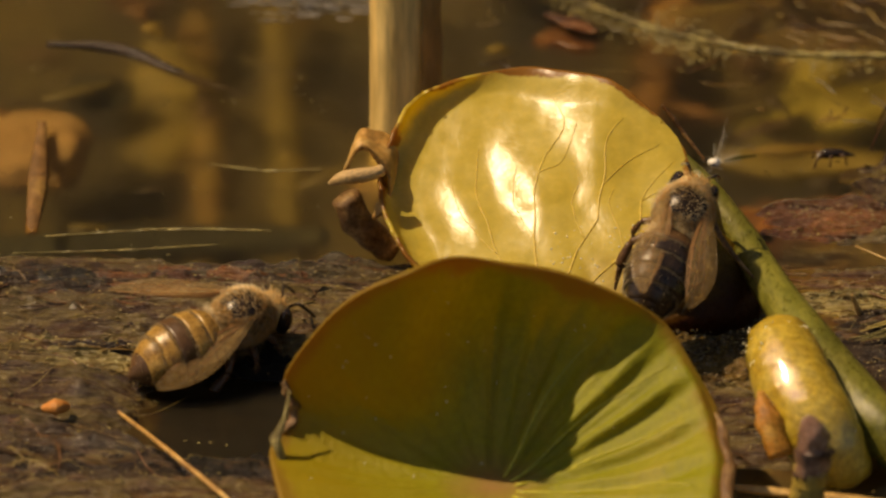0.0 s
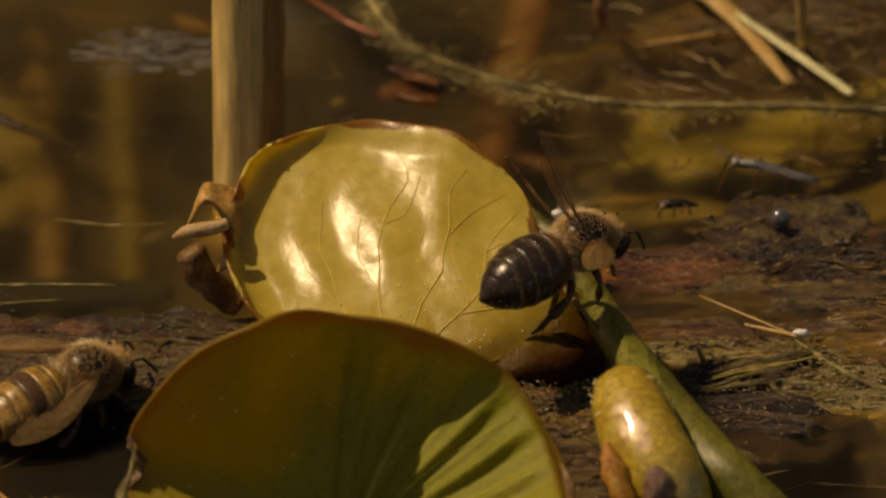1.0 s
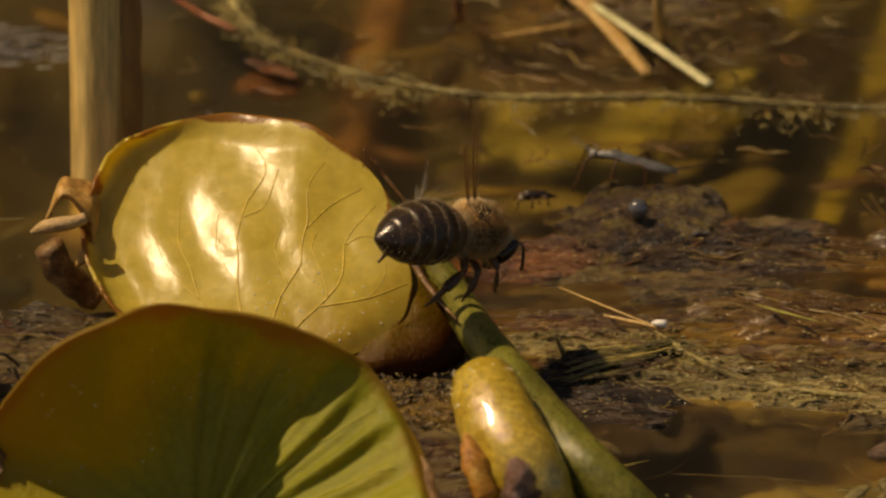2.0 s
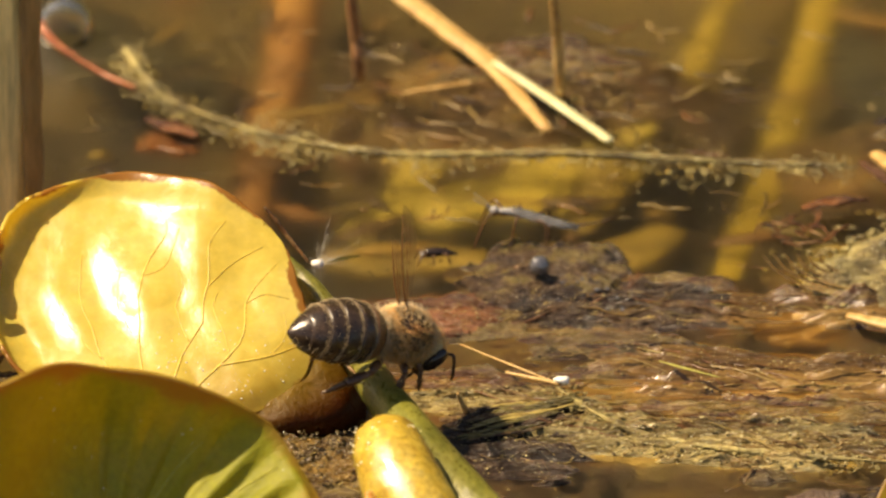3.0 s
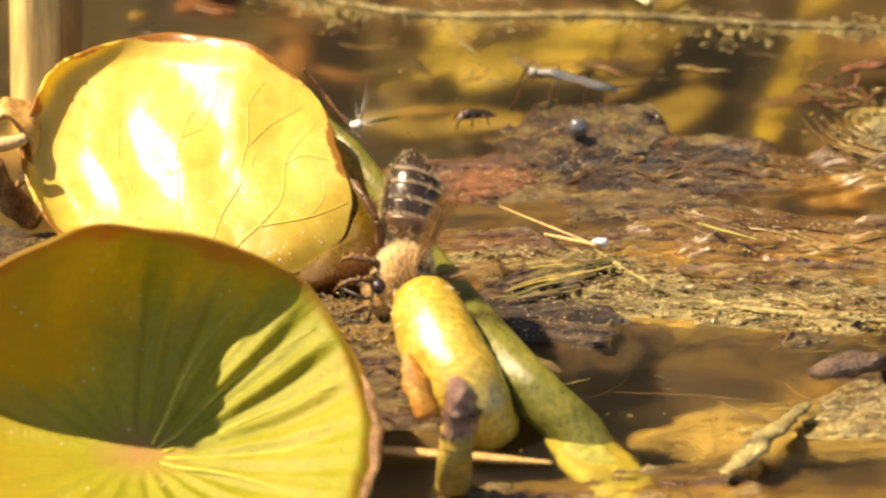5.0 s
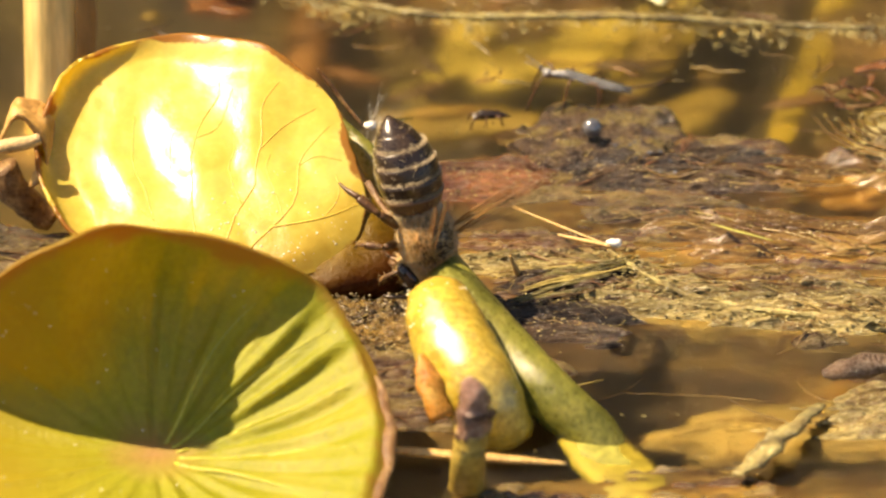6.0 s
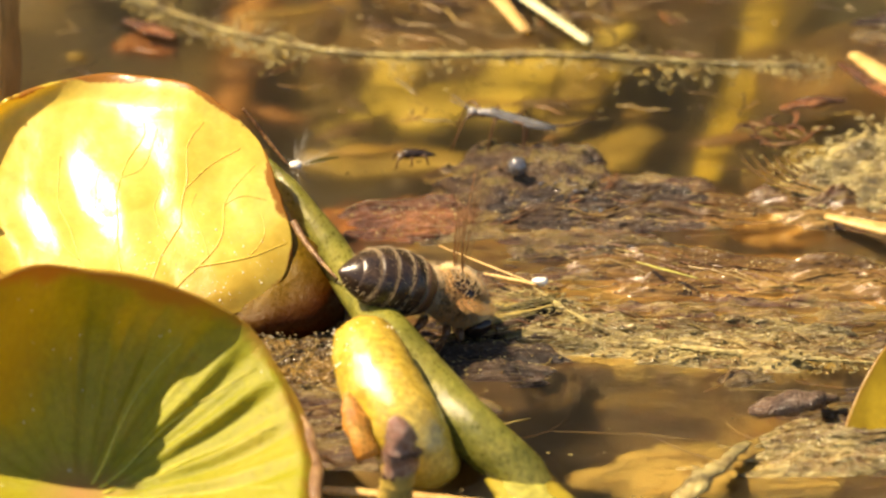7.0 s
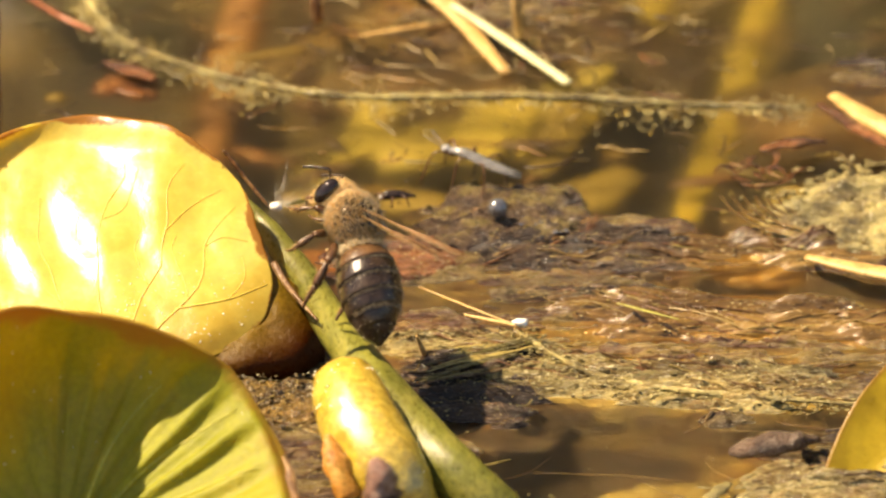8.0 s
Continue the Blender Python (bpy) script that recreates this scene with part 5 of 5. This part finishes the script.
BUBBLE_DARK = surface("water drop on mud", [(0.05, 0.05, 0.055), (0.09, 0.09, 0.1)], 2, (0.1, 0.16), 0.0, spec=1.0, coat=1.0)
bubble("shiny round bubble on the dark mound", (11.0, 13.2, 2.0), 0.8, BUBBLE_DARK)


def mound():
    s = Shape()
    ball(s, (0, 0, -0.5), (7.4, 5.4, 1.5), None, 60, 90, 0.45)
    s.v = [(x, y, z + 0.95 * fbm(x * 0.3, y * 0.6, z * 0.4 + 3.0, 8) + 0.3 * fbm(x * 0.9, y * 1.9, z, 5)) for x, y, z in s.v]
    ob = part("mud_mound", s, WET_MUD)
    ob.matrix_basis = place(*(12.71, 14.51, 0))
    tagged(ob, "dark wet mound of rotting mud rising from the scum", "mud")
    rng = random.Random(52)
    grit = Shape()
    for _ in range(900):
        x, y, z = rng.choice(s.v)
        r = rng.choice((0.05, 0.08, 0.12, 0.16))
        if z > -0.3:
            ball(grit, (x, y, z + r * 0.3), (r * rng.uniform(0.8, 1.8), r, r * 0.6), None, 3, 5, 0.5)
    tagged(part("grit", grit, WET_MUD, ob, "glittering wet crumbs"), kind="stuff")
    # the froth of small bubbles on its near slope
    froth = Shape()
    top = [q for q in s.v if q[2] > 0.2 and q[1] < -0.5]
    for _ in range(150):
        u = rng.random()
        x, y = 0.3 + 3.6 * u + rng.gauss(0, 0.7), -3.6 - 2.2 * u + rng.gauss(0, 0.9)
        q = min(top, key=lambda v: (v[0] - x) ** 2 + (v[1] - y) ** 2)
        r = rng.choice((0.06, 0.09, 0.12, 0.2))
        ball(froth, (q[0], q[1], q[2] + 0.3 * r), (r, r, r * 0.8), None, 6, 9)
    tagged(part("froth", froth, BUBBLE_DARK, ob, "cluster of small shiny bubbles"), kind="stuff")


mound()


def crust():
    ob = patch("pale yellow-grey crust of drying algae", "algae", (38.6, 16.6, 0), 8.5, 7.6, 0.8, CRUST, 12.0, 0.0, 0.7)
    s = Shape()
    rng = random.Random(14)
    for _ in range(500):
        x, y = rng.gauss(0, 3.8), rng.gauss(0, 4.2)
        r = rng.uniform(0.08, 0.32)
        ball(s, (x, y, 0.9 - 0.012 * (x * x + y * y) + rng.uniform(-0.15, 0.2)), (r * rng.uniform(0.8, 1.6), r, r * 0.6), None, 4, 6, 0.6)
    tagged(part("crumb", s, CRUST, ob), kind="stuff")
    s = Shape()
    for _ in range(130):
        ball(s, (rng.gauss(0, 2.6), rng.gauss(0, 1.8), rng.uniform(-0.1, 0.5)), [rng.uniform(0.3, 1.2), rng.uniform(0.06, 0.2), rng.uniform(0.03, 0.08)], None, 5, 8, 0.5)
    ob = part("foam", s, FOAM)
    ob.matrix_basis = place(*(-37.33, 44.67, 0.1))
    tagged(ob, "small patch of white foam on the water", "foam", kind="stuff")

bubble("clear bubble afloat beside the reed", (-25.67, 57.71, 1), 2.4)
bubble("small bubble at the foot of a shoot", (-2.42, 50.08, 0.2), 0.45)


crust()


def seeds():
    s = ball(Shape(), (0, 0, 0), (0.6, 0.36, 0.3), None, 8, 10, 0.6)
    ob = part("seed", s, WHITE)
    ob.matrix_basis = place(*(12.46, -4.38, 1.4))
    tagged(ob, "small white seed on the brown mat", "seed")
    # a downy seed caught behind the leaf
    root = thing("downy_seed", "downy white seed head caught behind the leaf", "seed", (-5.44, 6.0, 5.8))
    rng = random.Random(3)
    part("core", ball(Shape(), (0, 0, 0), (0.5, 0.4, 0.35), None, 6, 8, 0.4), WHITE, root)
    h = Shape()
    for _ in range(46):
        w = Vector((rng.gauss(0.3, 0.8), rng.gauss(-0.2, 0.4), rng.gauss(0.35, 0.6))).normalized()
        k = rng.choice((0.8, 1.2, 1.6, 2.2, 3.4))
        tube(h, [w * k * q + Vector((0, 0, 0.25 * q * q)) for q in (0.05, 0.5, 1.0)], [0.011, 0.008, 0.004], 3)
    tagged(part("down", h, WHITE, root, "fine white hairs"), kind="stuff")


seeds()


def fly(name, label, at, long, turned, wings=True):
    """A slim insect on thin legs, head towards +x; long is its length in mm."""
    root = thing(name, label, "fly", at)
    root.matrix_basis = place(*at) @ pose(0, 0, 0, *turned)
    k = 0.05 if wings else 0.13
    s = tube(Shape(), spline([(long * 0.36, 0, 0.02), (long * 0.2, 0, 0.12), (-long * 0.1, 0, 0.05), (-long * 0.5, 0, -0.25)], 20), [long * k * 0.6, long * k, long * k, long * k * 0.8, long * 0.015], 10)
    part("body", s, FLY_SHELL if wings else CHITIN, root)
    part("head", ball(Shape(), (long * 0.4, 0, 0), (long * 0.06, long * 0.065, long * 0.06), None, 8, 10), FLY_SHELL, root)
    if wings:
        for side in (-1, 1):
            grid = [[Vector((long * (0.2 - 0.78 * u), side * long * (0.015 + 0.085 * w * math.sin(math.pi * min(u * 0.85 + 0.15, 1))), long * (0.1 - 0.07 * w - 0.1 * u))) for w in np.linspace(0, 1, 6)] for u in np.linspace(0, 1, 14)]
            part("wing", sheet(grid, 0.03), FLY_WING, root, "silvery folded wing")
            part("antenna", tube(Shape(), spline([(long * 0.43, side * 0.1, 0.1), (long * 0.52, side * 0.3, 0.5), (long * 0.66, side * 0.5, 0.9)], 8), [0.06, 0.04], 5), FLY_SHELL, root)
    for side in (-1, 1):
        for c, reach in ((-0.06, -0.2), (0.1, 0.06), (0.26, 0.3)):
            part("leg", tube(Shape(), spline([(long * c, side * long * 0.04, -0.1), (long * (c + reach) * 0.8, side * long * 0.2, long * 0.02), (long * (c + reach), side * long * 0.28, -long * (0.38 if wings else 0.2))], 10), [0.12, 0.09, 0.07], 5), LEG, root)
    return root


FLY = fly("fly", "slim grey fly with silvery wings resting on the mound", (10.3, 20.1, 2.7), 6.6, (0, -8, 172))
fly("fly", "small dark beetle-like fly on the water", (3.47, 17.9, 0.75), 3.0, (0, 4, 186), False)


# ---- bees ----
def bee(label, plates):
    """A worker honeybee, head towards +x, 13 mm long, its parts round the middle of its body."""
    root = thing("honeybee", label, "bee", group="honeybees")
    rng = random.Random(11)
    # abdomen: six overlapping plates
    table = [0.9, 1.95, 2.32, 2.46, 2.48, 2.4, 2.16, 1.75, 1.15, 0.14]

    def belly(s, ang, k=1.0):
        r = lerp_list(table, s) * k
        x = 0.9 - 7.7 * s
        return Vector((x, math.cos(ang) * r, math.sin(ang) * r * 0.92 - 0.25 - 1.0 * s * s + 0.15 * s))

    cuts = [0.0, 0.2, 0.36, 0.52, 0.67, 0.82, 1.0]
    for i in range(6):
        a, b = cuts[i], min(cuts[i + 1] + 0.03, 1.0)
        sh, rings, sides = Shape(), 6, 26
        verts = [belly(a + (b - a) * k / rings, 2 * math.pi * j / sides, 0.975 + 0.05 * k / rings) for k in range(rings + 1) for j in range(sides)]
        faces = [(k * sides + j, k * sides + (j + 1) % sides, (k + 1) * sides + (j + 1) % sides, (k + 1) * sides + j) for k in range(rings) for j in range(sides)]
        faces += [tuple(range(sides - 1, -1, -1)), tuple(range(rings * sides, rings * sides + sides))]
        plate = part("abdomen_plate", sh.add(verts, faces), plates[i % len(plates)] if len(plates) > 2 else plates[min(i, 1)], root)
        if 0 < i < 5:
            h = Shape()
            spots = []
            for _ in range(520):
                s, ang = a + rng.uniform(0.012, 0.05), rng.uniform(-0.5, math.pi + 0.5)
                q = belly(s, ang, 1.0)
                spots.append((q, Vector((0, math.cos(ang), math.sin(ang))) * 0.55))
            hairs(h, spots, 0.3, 0.013, (-2.2, 0, 0), rng)
            part("hair_band", h, BAND_FUR, plate, "pale band of short hairs")
    h = Shape()
    spots = []
    for _ in range(240):
        s, ang = rng.uniform(0.05, 0.95), rng.choice((rng.uniform(math.pi * 0.98, math.pi * 2.02), rng.uniform(-0.3, math.pi + 0.3)))
        q = belly(s, ang, 1.0)
        spots.append((q, Vector((0, math.cos(ang), math.sin(ang))) * 0.7))
    hairs(h, spots, 0.34, 0.02, (-0.9, 0, 0), rng)
    part("belly_fur", h, PALE_FUR, root, "short pale hairs")
    # thorax
    c, rad = Vector((2.7, 0, 0.15)), Vector((2.25, 2.05, 1.9))
    part("thorax", ball(Shape(), c, rad, None, 14, 18), CHITIN, root)
    h, spots = Shape(), []
    for _ in range(9000):
        q = Vector((rng.gauss(0, 1), rng.gauss(0, 1), rng.gauss(0, 1))).normalized()
        if q.z > 0.72 and abs(q.x) < 0.55 and rng.random() < 0.88:
            continue
        spots.append((c + Vector((q.x * rad.x, q.y * rad.y, q.z * rad.z)) * 0.98, q))
    hairs(h, spots, 0.5, 0.022, (-0.8, 0, 0.0), rng)
    part("thorax_fur", h, FUR, root, "dense golden-tan fur")
    h, spots = Shape(), []
    for _ in range(1500):
        q = Vector((rng.gauss(-0.5, 0.6) if rng.random() < 0.65 else rng.gauss(0.8, 0.3), rng.gauss(0, 1), rng.gauss(0, 1))).normalized()
        spots.append((c + Vector((q.x * rad.x, q.y * rad.y, q.z * rad.z)), q))
    hairs(h, spots, 0.62, 0.026, (-0.6, 0, 0), rng)
    for _ in range(500):
        s, ang = rng.uniform(0.0, 0.1), rng.uniform(0, 6.28)
        hairs(h, [(belly(s, ang), Vector((0.2, math.cos(ang), math.sin(ang))))], 0.9, 0.026, (0, 0, 0), rng)
    part("collar_fur", h, PALE_FUR, root, "long pale fringe round the thorax")
    # head
    hc = Vector((5.25, 0, -0.75))
    head = part("head", ball(Shape(), hc, (0.95, 1.75, 1.55), None, 12, 16), THORAX, root)
    for side in (-1, 1):
        m = Euler((0, 0.25, 0)).to_matrix()
        part("eye", ball(Shape(), hc + Vector((0.12, side * 1.35, 0.15)), (0.62, 0.55, 1.15), m, 12, 14), EYE_SHELL, head, "glossy dark eye")
        line = spline([hc + Vector((0.85, side * 0.35, 0.2)), hc + Vector((1.35, side * 0.8, 0.75)), hc + Vector((1.6, side * 1.1, 0.9)), hc + Vector((2.3, side * 1.35, 0.0)), hc + Vector((2.7, side * 1.45, -0.7))], 16)
        part("antenna", tube(Shape(), line, [0.12, 0.1, 0.13, 0.13, 0.11], 7), CHITIN, head)
        part("mandible", tube(Shape(), spline([hc + Vector((0.5, side * 0.6, -1.2)), hc + Vector((0.75, side * 0.45, -1.7)), hc + Vector((0.75, side * 0.08, -2.0))], 8), [0.28, 0.24, 0.1], 7), BROWN_CHITIN, head)
    part("tongue", tube(Shape(), spline([hc + Vector((0.4, 0, -1.3)), hc + Vector((0.7, 0, -2.2)), hc + Vector((0.5, 0, -3.0))], 8), [0.2, 0.14, 0.06], 7), BROWN_CHITIN, head)
    h, spots = Shape(), []
    for _ in range(650):
        q = Vector((rng.gauss(0, 1), rng.gauss(0, 0.6), rng.gauss(0.2, 1))).normalized()
        spots.append((hc + Vector((q.x * 0.95, q.y * 1.75, q.z * 1.55)) * 1.0, q))
    hairs(h, [s for s in spots if abs(s[1].y) < 0.75], 0.5, 0.025, (0.1, 0, 0.2), rng)
    part("head_fur", h, FUR, head)
    # legs: upper part, shin, foot
    legs = []
    for side in (-1, 1):
        for kind, points in (("fore", [(4.0, 0.9, -1.5), (4.4, 1.8, -1.9), (4.8, 1.9, -3.0), (5.2, 1.7, -3.7), (5.6, 1.5, -4.0)]),
                             ("mid", [(2.6, 1.1, -1.7), (2.4, 2.5, -1.9), (2.2, 2.8, -3.2), (2.3, 2.6, -4.0), (2.6, 2.4, -4.4)]),
                             ("hind", [(1.2, 1.1, -1.6), (-0.2, 2.8, -1.7), (-1.6, 2.9, -3.0), (-2.3, 2.8, -4.0), (-2.8, 2.7, -4.5)])):
            pts = [Vector((x, y * side, z)) for x, y, z in points]
            s = Shape()
            widths = {"fore": (0.32, 0.26, 0.17), "mid": (0.34, 0.3, 0.18), "hind": (0.38, 0.48, 0.26)}[kind]
            tube(s, spline([pts[0], pts[0].lerp(pts[1], 0.5) + Vector((0, 0, 0.15)), pts[1]], 8), [widths[0] * 0.7, widths[0], widths[0] * 0.7], 8)
            tube(s, spline([pts[1], pts[1].lerp(pts[2], 0.6), pts[2]], 8), [widths[1] * 0.5, widths[1], widths[1] * 0.9], 8, 0.7)
            tube(s, spline([pts[2], pts[3], pts[4]], 9), [widths[2], widths[2] * 0.8, widths[2] * 0.5, widths[2] * 0.35], 7)
            leg = part("leg", s, LEG, root)
            h, spots = Shape(), []
            for _ in range(60):
                k = rng.choice((1, 2))
                q = pts[k].lerp(pts[k + 1], rng.random())
                nr = Vector((rng.gauss(0, 1), rng.gauss(0, 1), rng.gauss(0, 1))).normalized()
                spots.append((q + nr * widths[k] * 0.6, nr))
            hairs(h, spots, 0.4, 0.02, (0, 0, -0.3), rng)
            part("leg_hairs", h, FUR, leg)
            legs.append(leg)
    # wings, hinged at the thorax
    wings = []
    for side in (-1, 1):
        for kind, long, wide in (("fore", 9.2, 3.1), ("hind", 6.2, 2.1)):
            def edge(u, w):
                front = 0.28 * wide * math.sin(math.pi * min(1, u * 0.95)) * (1 - 0.3 * u)
                back = -wide * 0.72 * math.sin(math.pi * min(1, 0.04 + u * 0.93)) ** 0.8 * (0.45 + 0.55 * u)
                return Vector((-long * u, side * -(front + (back - front) * w), 0.12 * math.sin(3 * u + 2 * w)))
            grid = [[edge(u, w) for w in np.linspace(0, 1, 9)] for u in np.linspace(0, 1, 22)]
            wing = part("wing", sheet(grid, 0.02), WING, root, "amber translucent wing")
            for w0, w1 in ((0.02, 0.02), (0.12, 0.1), (0.25, 0.5), (0.3, 0.8), (0.4, 0.3)):
                part("wing_vein", tube(Shape(), [edge(u, w0 + (w1 - w0) * u) for u in np.linspace(0.01, 0.93 if w0 < 0.2 else 0.8, 14)], [0.05, 0.04, 0.02] if w0 < 0.2 else [0.025, 0.015], 5), WING_VEIN, wing)
            for u in (0.42, 0.6, 0.74):
                part("wing_vein", tube(Shape(), [edge(u + 0.05 * math.sin(w * 6), w) for w in np.linspace(0.02, 0.75, 8)], [0.025, 0.018], 5), WING_VEIN, wing)
            wings.append((wing, side, kind))
    return root, legs, wings, head


def wing_pose(side, kind, lift, spread, twist=12):
    """A wing at its hinge: lift raises it over the back, spread turns it away from the body, twist turns its blade."""
    x, z = (2.9, 1.35) if kind == "fore" else (2.3, 1.25)
    return place(x, side * 1.45, z) @ pose(0, 0, 0, side * min(lift, 60) * 0.28, 0, 0) @ pose(0, 0, 0, 0, 0, -side * spread) @ pose(0, 0, 0, 0, lift, 0) @ pose(0, 0, 0, -side * twist, 0, 0)


def bees():
    drinker, legs_a, wings_a, head_a = bee("brown honeybee with pale-banded abdomen climbing on the lily stalk", (BROWN_CHITIN, CHITIN))
    sitter, legs_b, wings_b, head_b = bee("tan honeybee drinking on the muddy shore", (AMBER_CHITIN, AMBER_CHITIN, BROWN_CHITIN))
    flyer, legs_c, wings_c, head_c = bee("tan honeybee flying past over the scum", (AMBER_CHITIN, BROWN_CHITIN))
    return (drinker, legs_a, wings_a, head_a), (sitter, legs_b, wings_b), (flyer, legs_c, wings_c)


BEES = bees()


def motions():
    (drinker, legs_a, wings_a, head_a), (sitter, legs_b, wings_b), (flyer, legs_c, wings_c) = BEES
    walk(drinker, [
        (0.00, place(-8.27, -12.38, 8.41, 21.7, -26.0, 70.9)),
        (0.30, place(-8.22, -12.39, 12.28, 26.1, -19.6, 47.8)),
        (0.50, place(-6.95, -11.27, 10.15, 21.9, -5.7, 34.5)),
        (1.00, place(-5.55, -11.23, 11.02, 19.6, -5.3, 40.7)),
        (1.50, place(-4.52, -11.98, 13.32, 3.7, 5.4, 47.0)),
        (2.00, place(-2.96, -10.99, 12.35, 15.3, 19.8, 41.3)),
        (3.30, place(-1.32, -12.08, 8.98, 16.9, 20.1, 27.7)),
        (3.50, place(-1.33, -12.08, 8.98, 16.8, 19.5, 28.1)),
        (4.00, place(-1.71, -15.02, 10.32, -39.5, 34.1, -57.8)),
        (4.50, place(-1.17, -18.94, 10.14, -77.0, 41.5, -76.8)),
        (5.00, place(-1.46, -19.25, 9.31, -83.3, 43.0, -105.1)),
        (5.20, place(-2.26, -18.39, 8.96, -77.8, 44.0, -113.0)),
        (6.30, place(-1.18, -12.24, 8.81, 18.7, 56.5, 0.0)),
        (6.50, place(0.70, -12.23, 6.44, 17.8, 28.9, 0.0)),
        (7.00, place(3.82, -13.12, 5.44, 21.1, 29.1, 23.0)),
        (7.30, place(3.29, -13.05, 6.79, 12.0, -0.9, 74.4)),
        (7.50, place(2.48, -13.17, 9.50, 34.6, -7.5, 78.2)),
        (7.70, place(1.16, -13.08, 10.32, 46.5, -22.4, 102.2)),
        (8.00, place(0.99, -13.08, 11.25, 47.9, -38.0, 111.6)),
    ])
    walk(sitter, [
        (0.00, place(-41.28, -18.24, 3.57, 16.7, -9.0, 32.9)),
        (0.50, place(-41.08, -18.23, 3.62, 16.4, -7.9, 34.3)),
        (1.00, place(-41.18, -18.20, 3.53, 15.2, -6.3, 38.1)),
        (2.00, place(-41.24, -18.24, 3.57, 16.5, -8.6, 33.7)),
        (8.00, place(-41.24, -18.24, 3.57, 16.5, -8.6, 33.7)),
    ])
    walk(flyer, [
        (0.00, place(46.33, -60.26, -14.51, 9.2, -18.3, 58.1)),
        (4.60, place(39.73, -60.35, -1.19, -23.3, -24.4, 103.3)),
        (4.70, place(25.54, -60.15, 13.10, -24.0, -7.6, 102.4)),
        (4.80, place(39.73, -60.35, -1.19, -23.3, -24.4, 103.3)),
        (8.00, place(46.33, -60.26, -14.51, 9.2, -18.3, 58.1)),
    ])
    # she bows her head to drink
    walk(head_a, [(t, place(4.4, 0, -0.3) @ pose(0, 0, 0, 0, bow, turn) @ place(-4.4, 0, 0.3)) for t, bow, turn in
                  ((0.0, 5, 0), (2.2, 15, 0), (3.5, 20, 0), (4.0, 40, -20), (4.5, 48, -32), (5.2, 50, -30), (6.3, 34, 0), (7.0, 20, 0), (8.0, 5, 0))])
    # wings: lift and spread
    rows = [(0.0, 4, -6, 8, 6, 8, 12), (0.2, 30, 60, 20, 6, 22, 12), (0.3, 32, 68, 25, 6, 24, 12), (0.5, 48, 56, 5, 10, 36, 0), (1.0, 54, 50, 0, 26, 40, 0), (2.2, 56, 38, -15, 30, 42, 0),
            (3.3, 56, 34, -15, 26, 52, -10), (3.7, 54, 30, 15, 36, 34, 10), (4.0, 56, 34, 35, 46, 16, 25), (4.5, 54, 44, 40, 30, 38, 25), (5.2, 54, 48, 40, 24, 46, 25), (6.3, 54, 44, 0, 30, 44, 0),
            (6.5, 54, 46, 0, 24, 60, -10), (7.0, 54, 44, -10, 22, 60, -30), (7.3, 60, 32, 0, 12, 58, 0), (7.5, 54, 22, 0, 40, 26, 10), (7.7, 46, 18, 12, 44, 18, 20), (8.0, 40, 14, 20, 40, 18, 25)]
    for wing, side, kind in wings_a:
        back, k = (3 if kind == "hind" else 0), (1 if side > 0 else 4)
        walk(wing, [(row[0], wing_pose(side, kind, row[k] - back, row[k + 1], row[k + 2])) for row in rows])
    for wing, side, kind in wings_b:
        walk(wing, [(t, wing_pose(side, kind, 5 if side > 0 else -8, (26 if side > 0 else 8) + k)) for t, k in ((0.0, 0), (0.6, 4), (1.2, 0), (1.8, 3), (8.0, 0))])
    for i, (wing, side, kind) in enumerate(wings_c):
        walk(wing, [(t, wing_pose(side, kind, k, 75)) for t, k in ((0.0, 10), (4.6, 20), (4.65, -25), (4.7, 30), (4.75, -25), (4.8, 25), (8.0, 10))])
    # legs feel about as she climbs
    for i, leg in enumerate(legs_a):
        walk(leg, [(t, pose(0, 0, 0, 0, 7 * math.sin(t * 3.1 + i * 2.2), 6 * math.sin(t * 2.3 + i * 1.7))) for t in (0.0, 0.5, 1.0, 1.5, 2.0, 2.6, 3.3, 4.0, 4.5, 5.0, 5.6, 6.3, 7.0, 7.5, 8.0)])
    x, y, z = FLY.matrix_basis.translation / MM
    walk(FLY, [(0.0, place(x, y, z, 0, -8, 174)), (7.7, place(x, y, z, 0, -8, 174)), (7.9, place(x - 0.3, y, z, 0, -6, 164)), (8.0, place(x - 0.8, y, z, 0, -4, 150))])


motions()
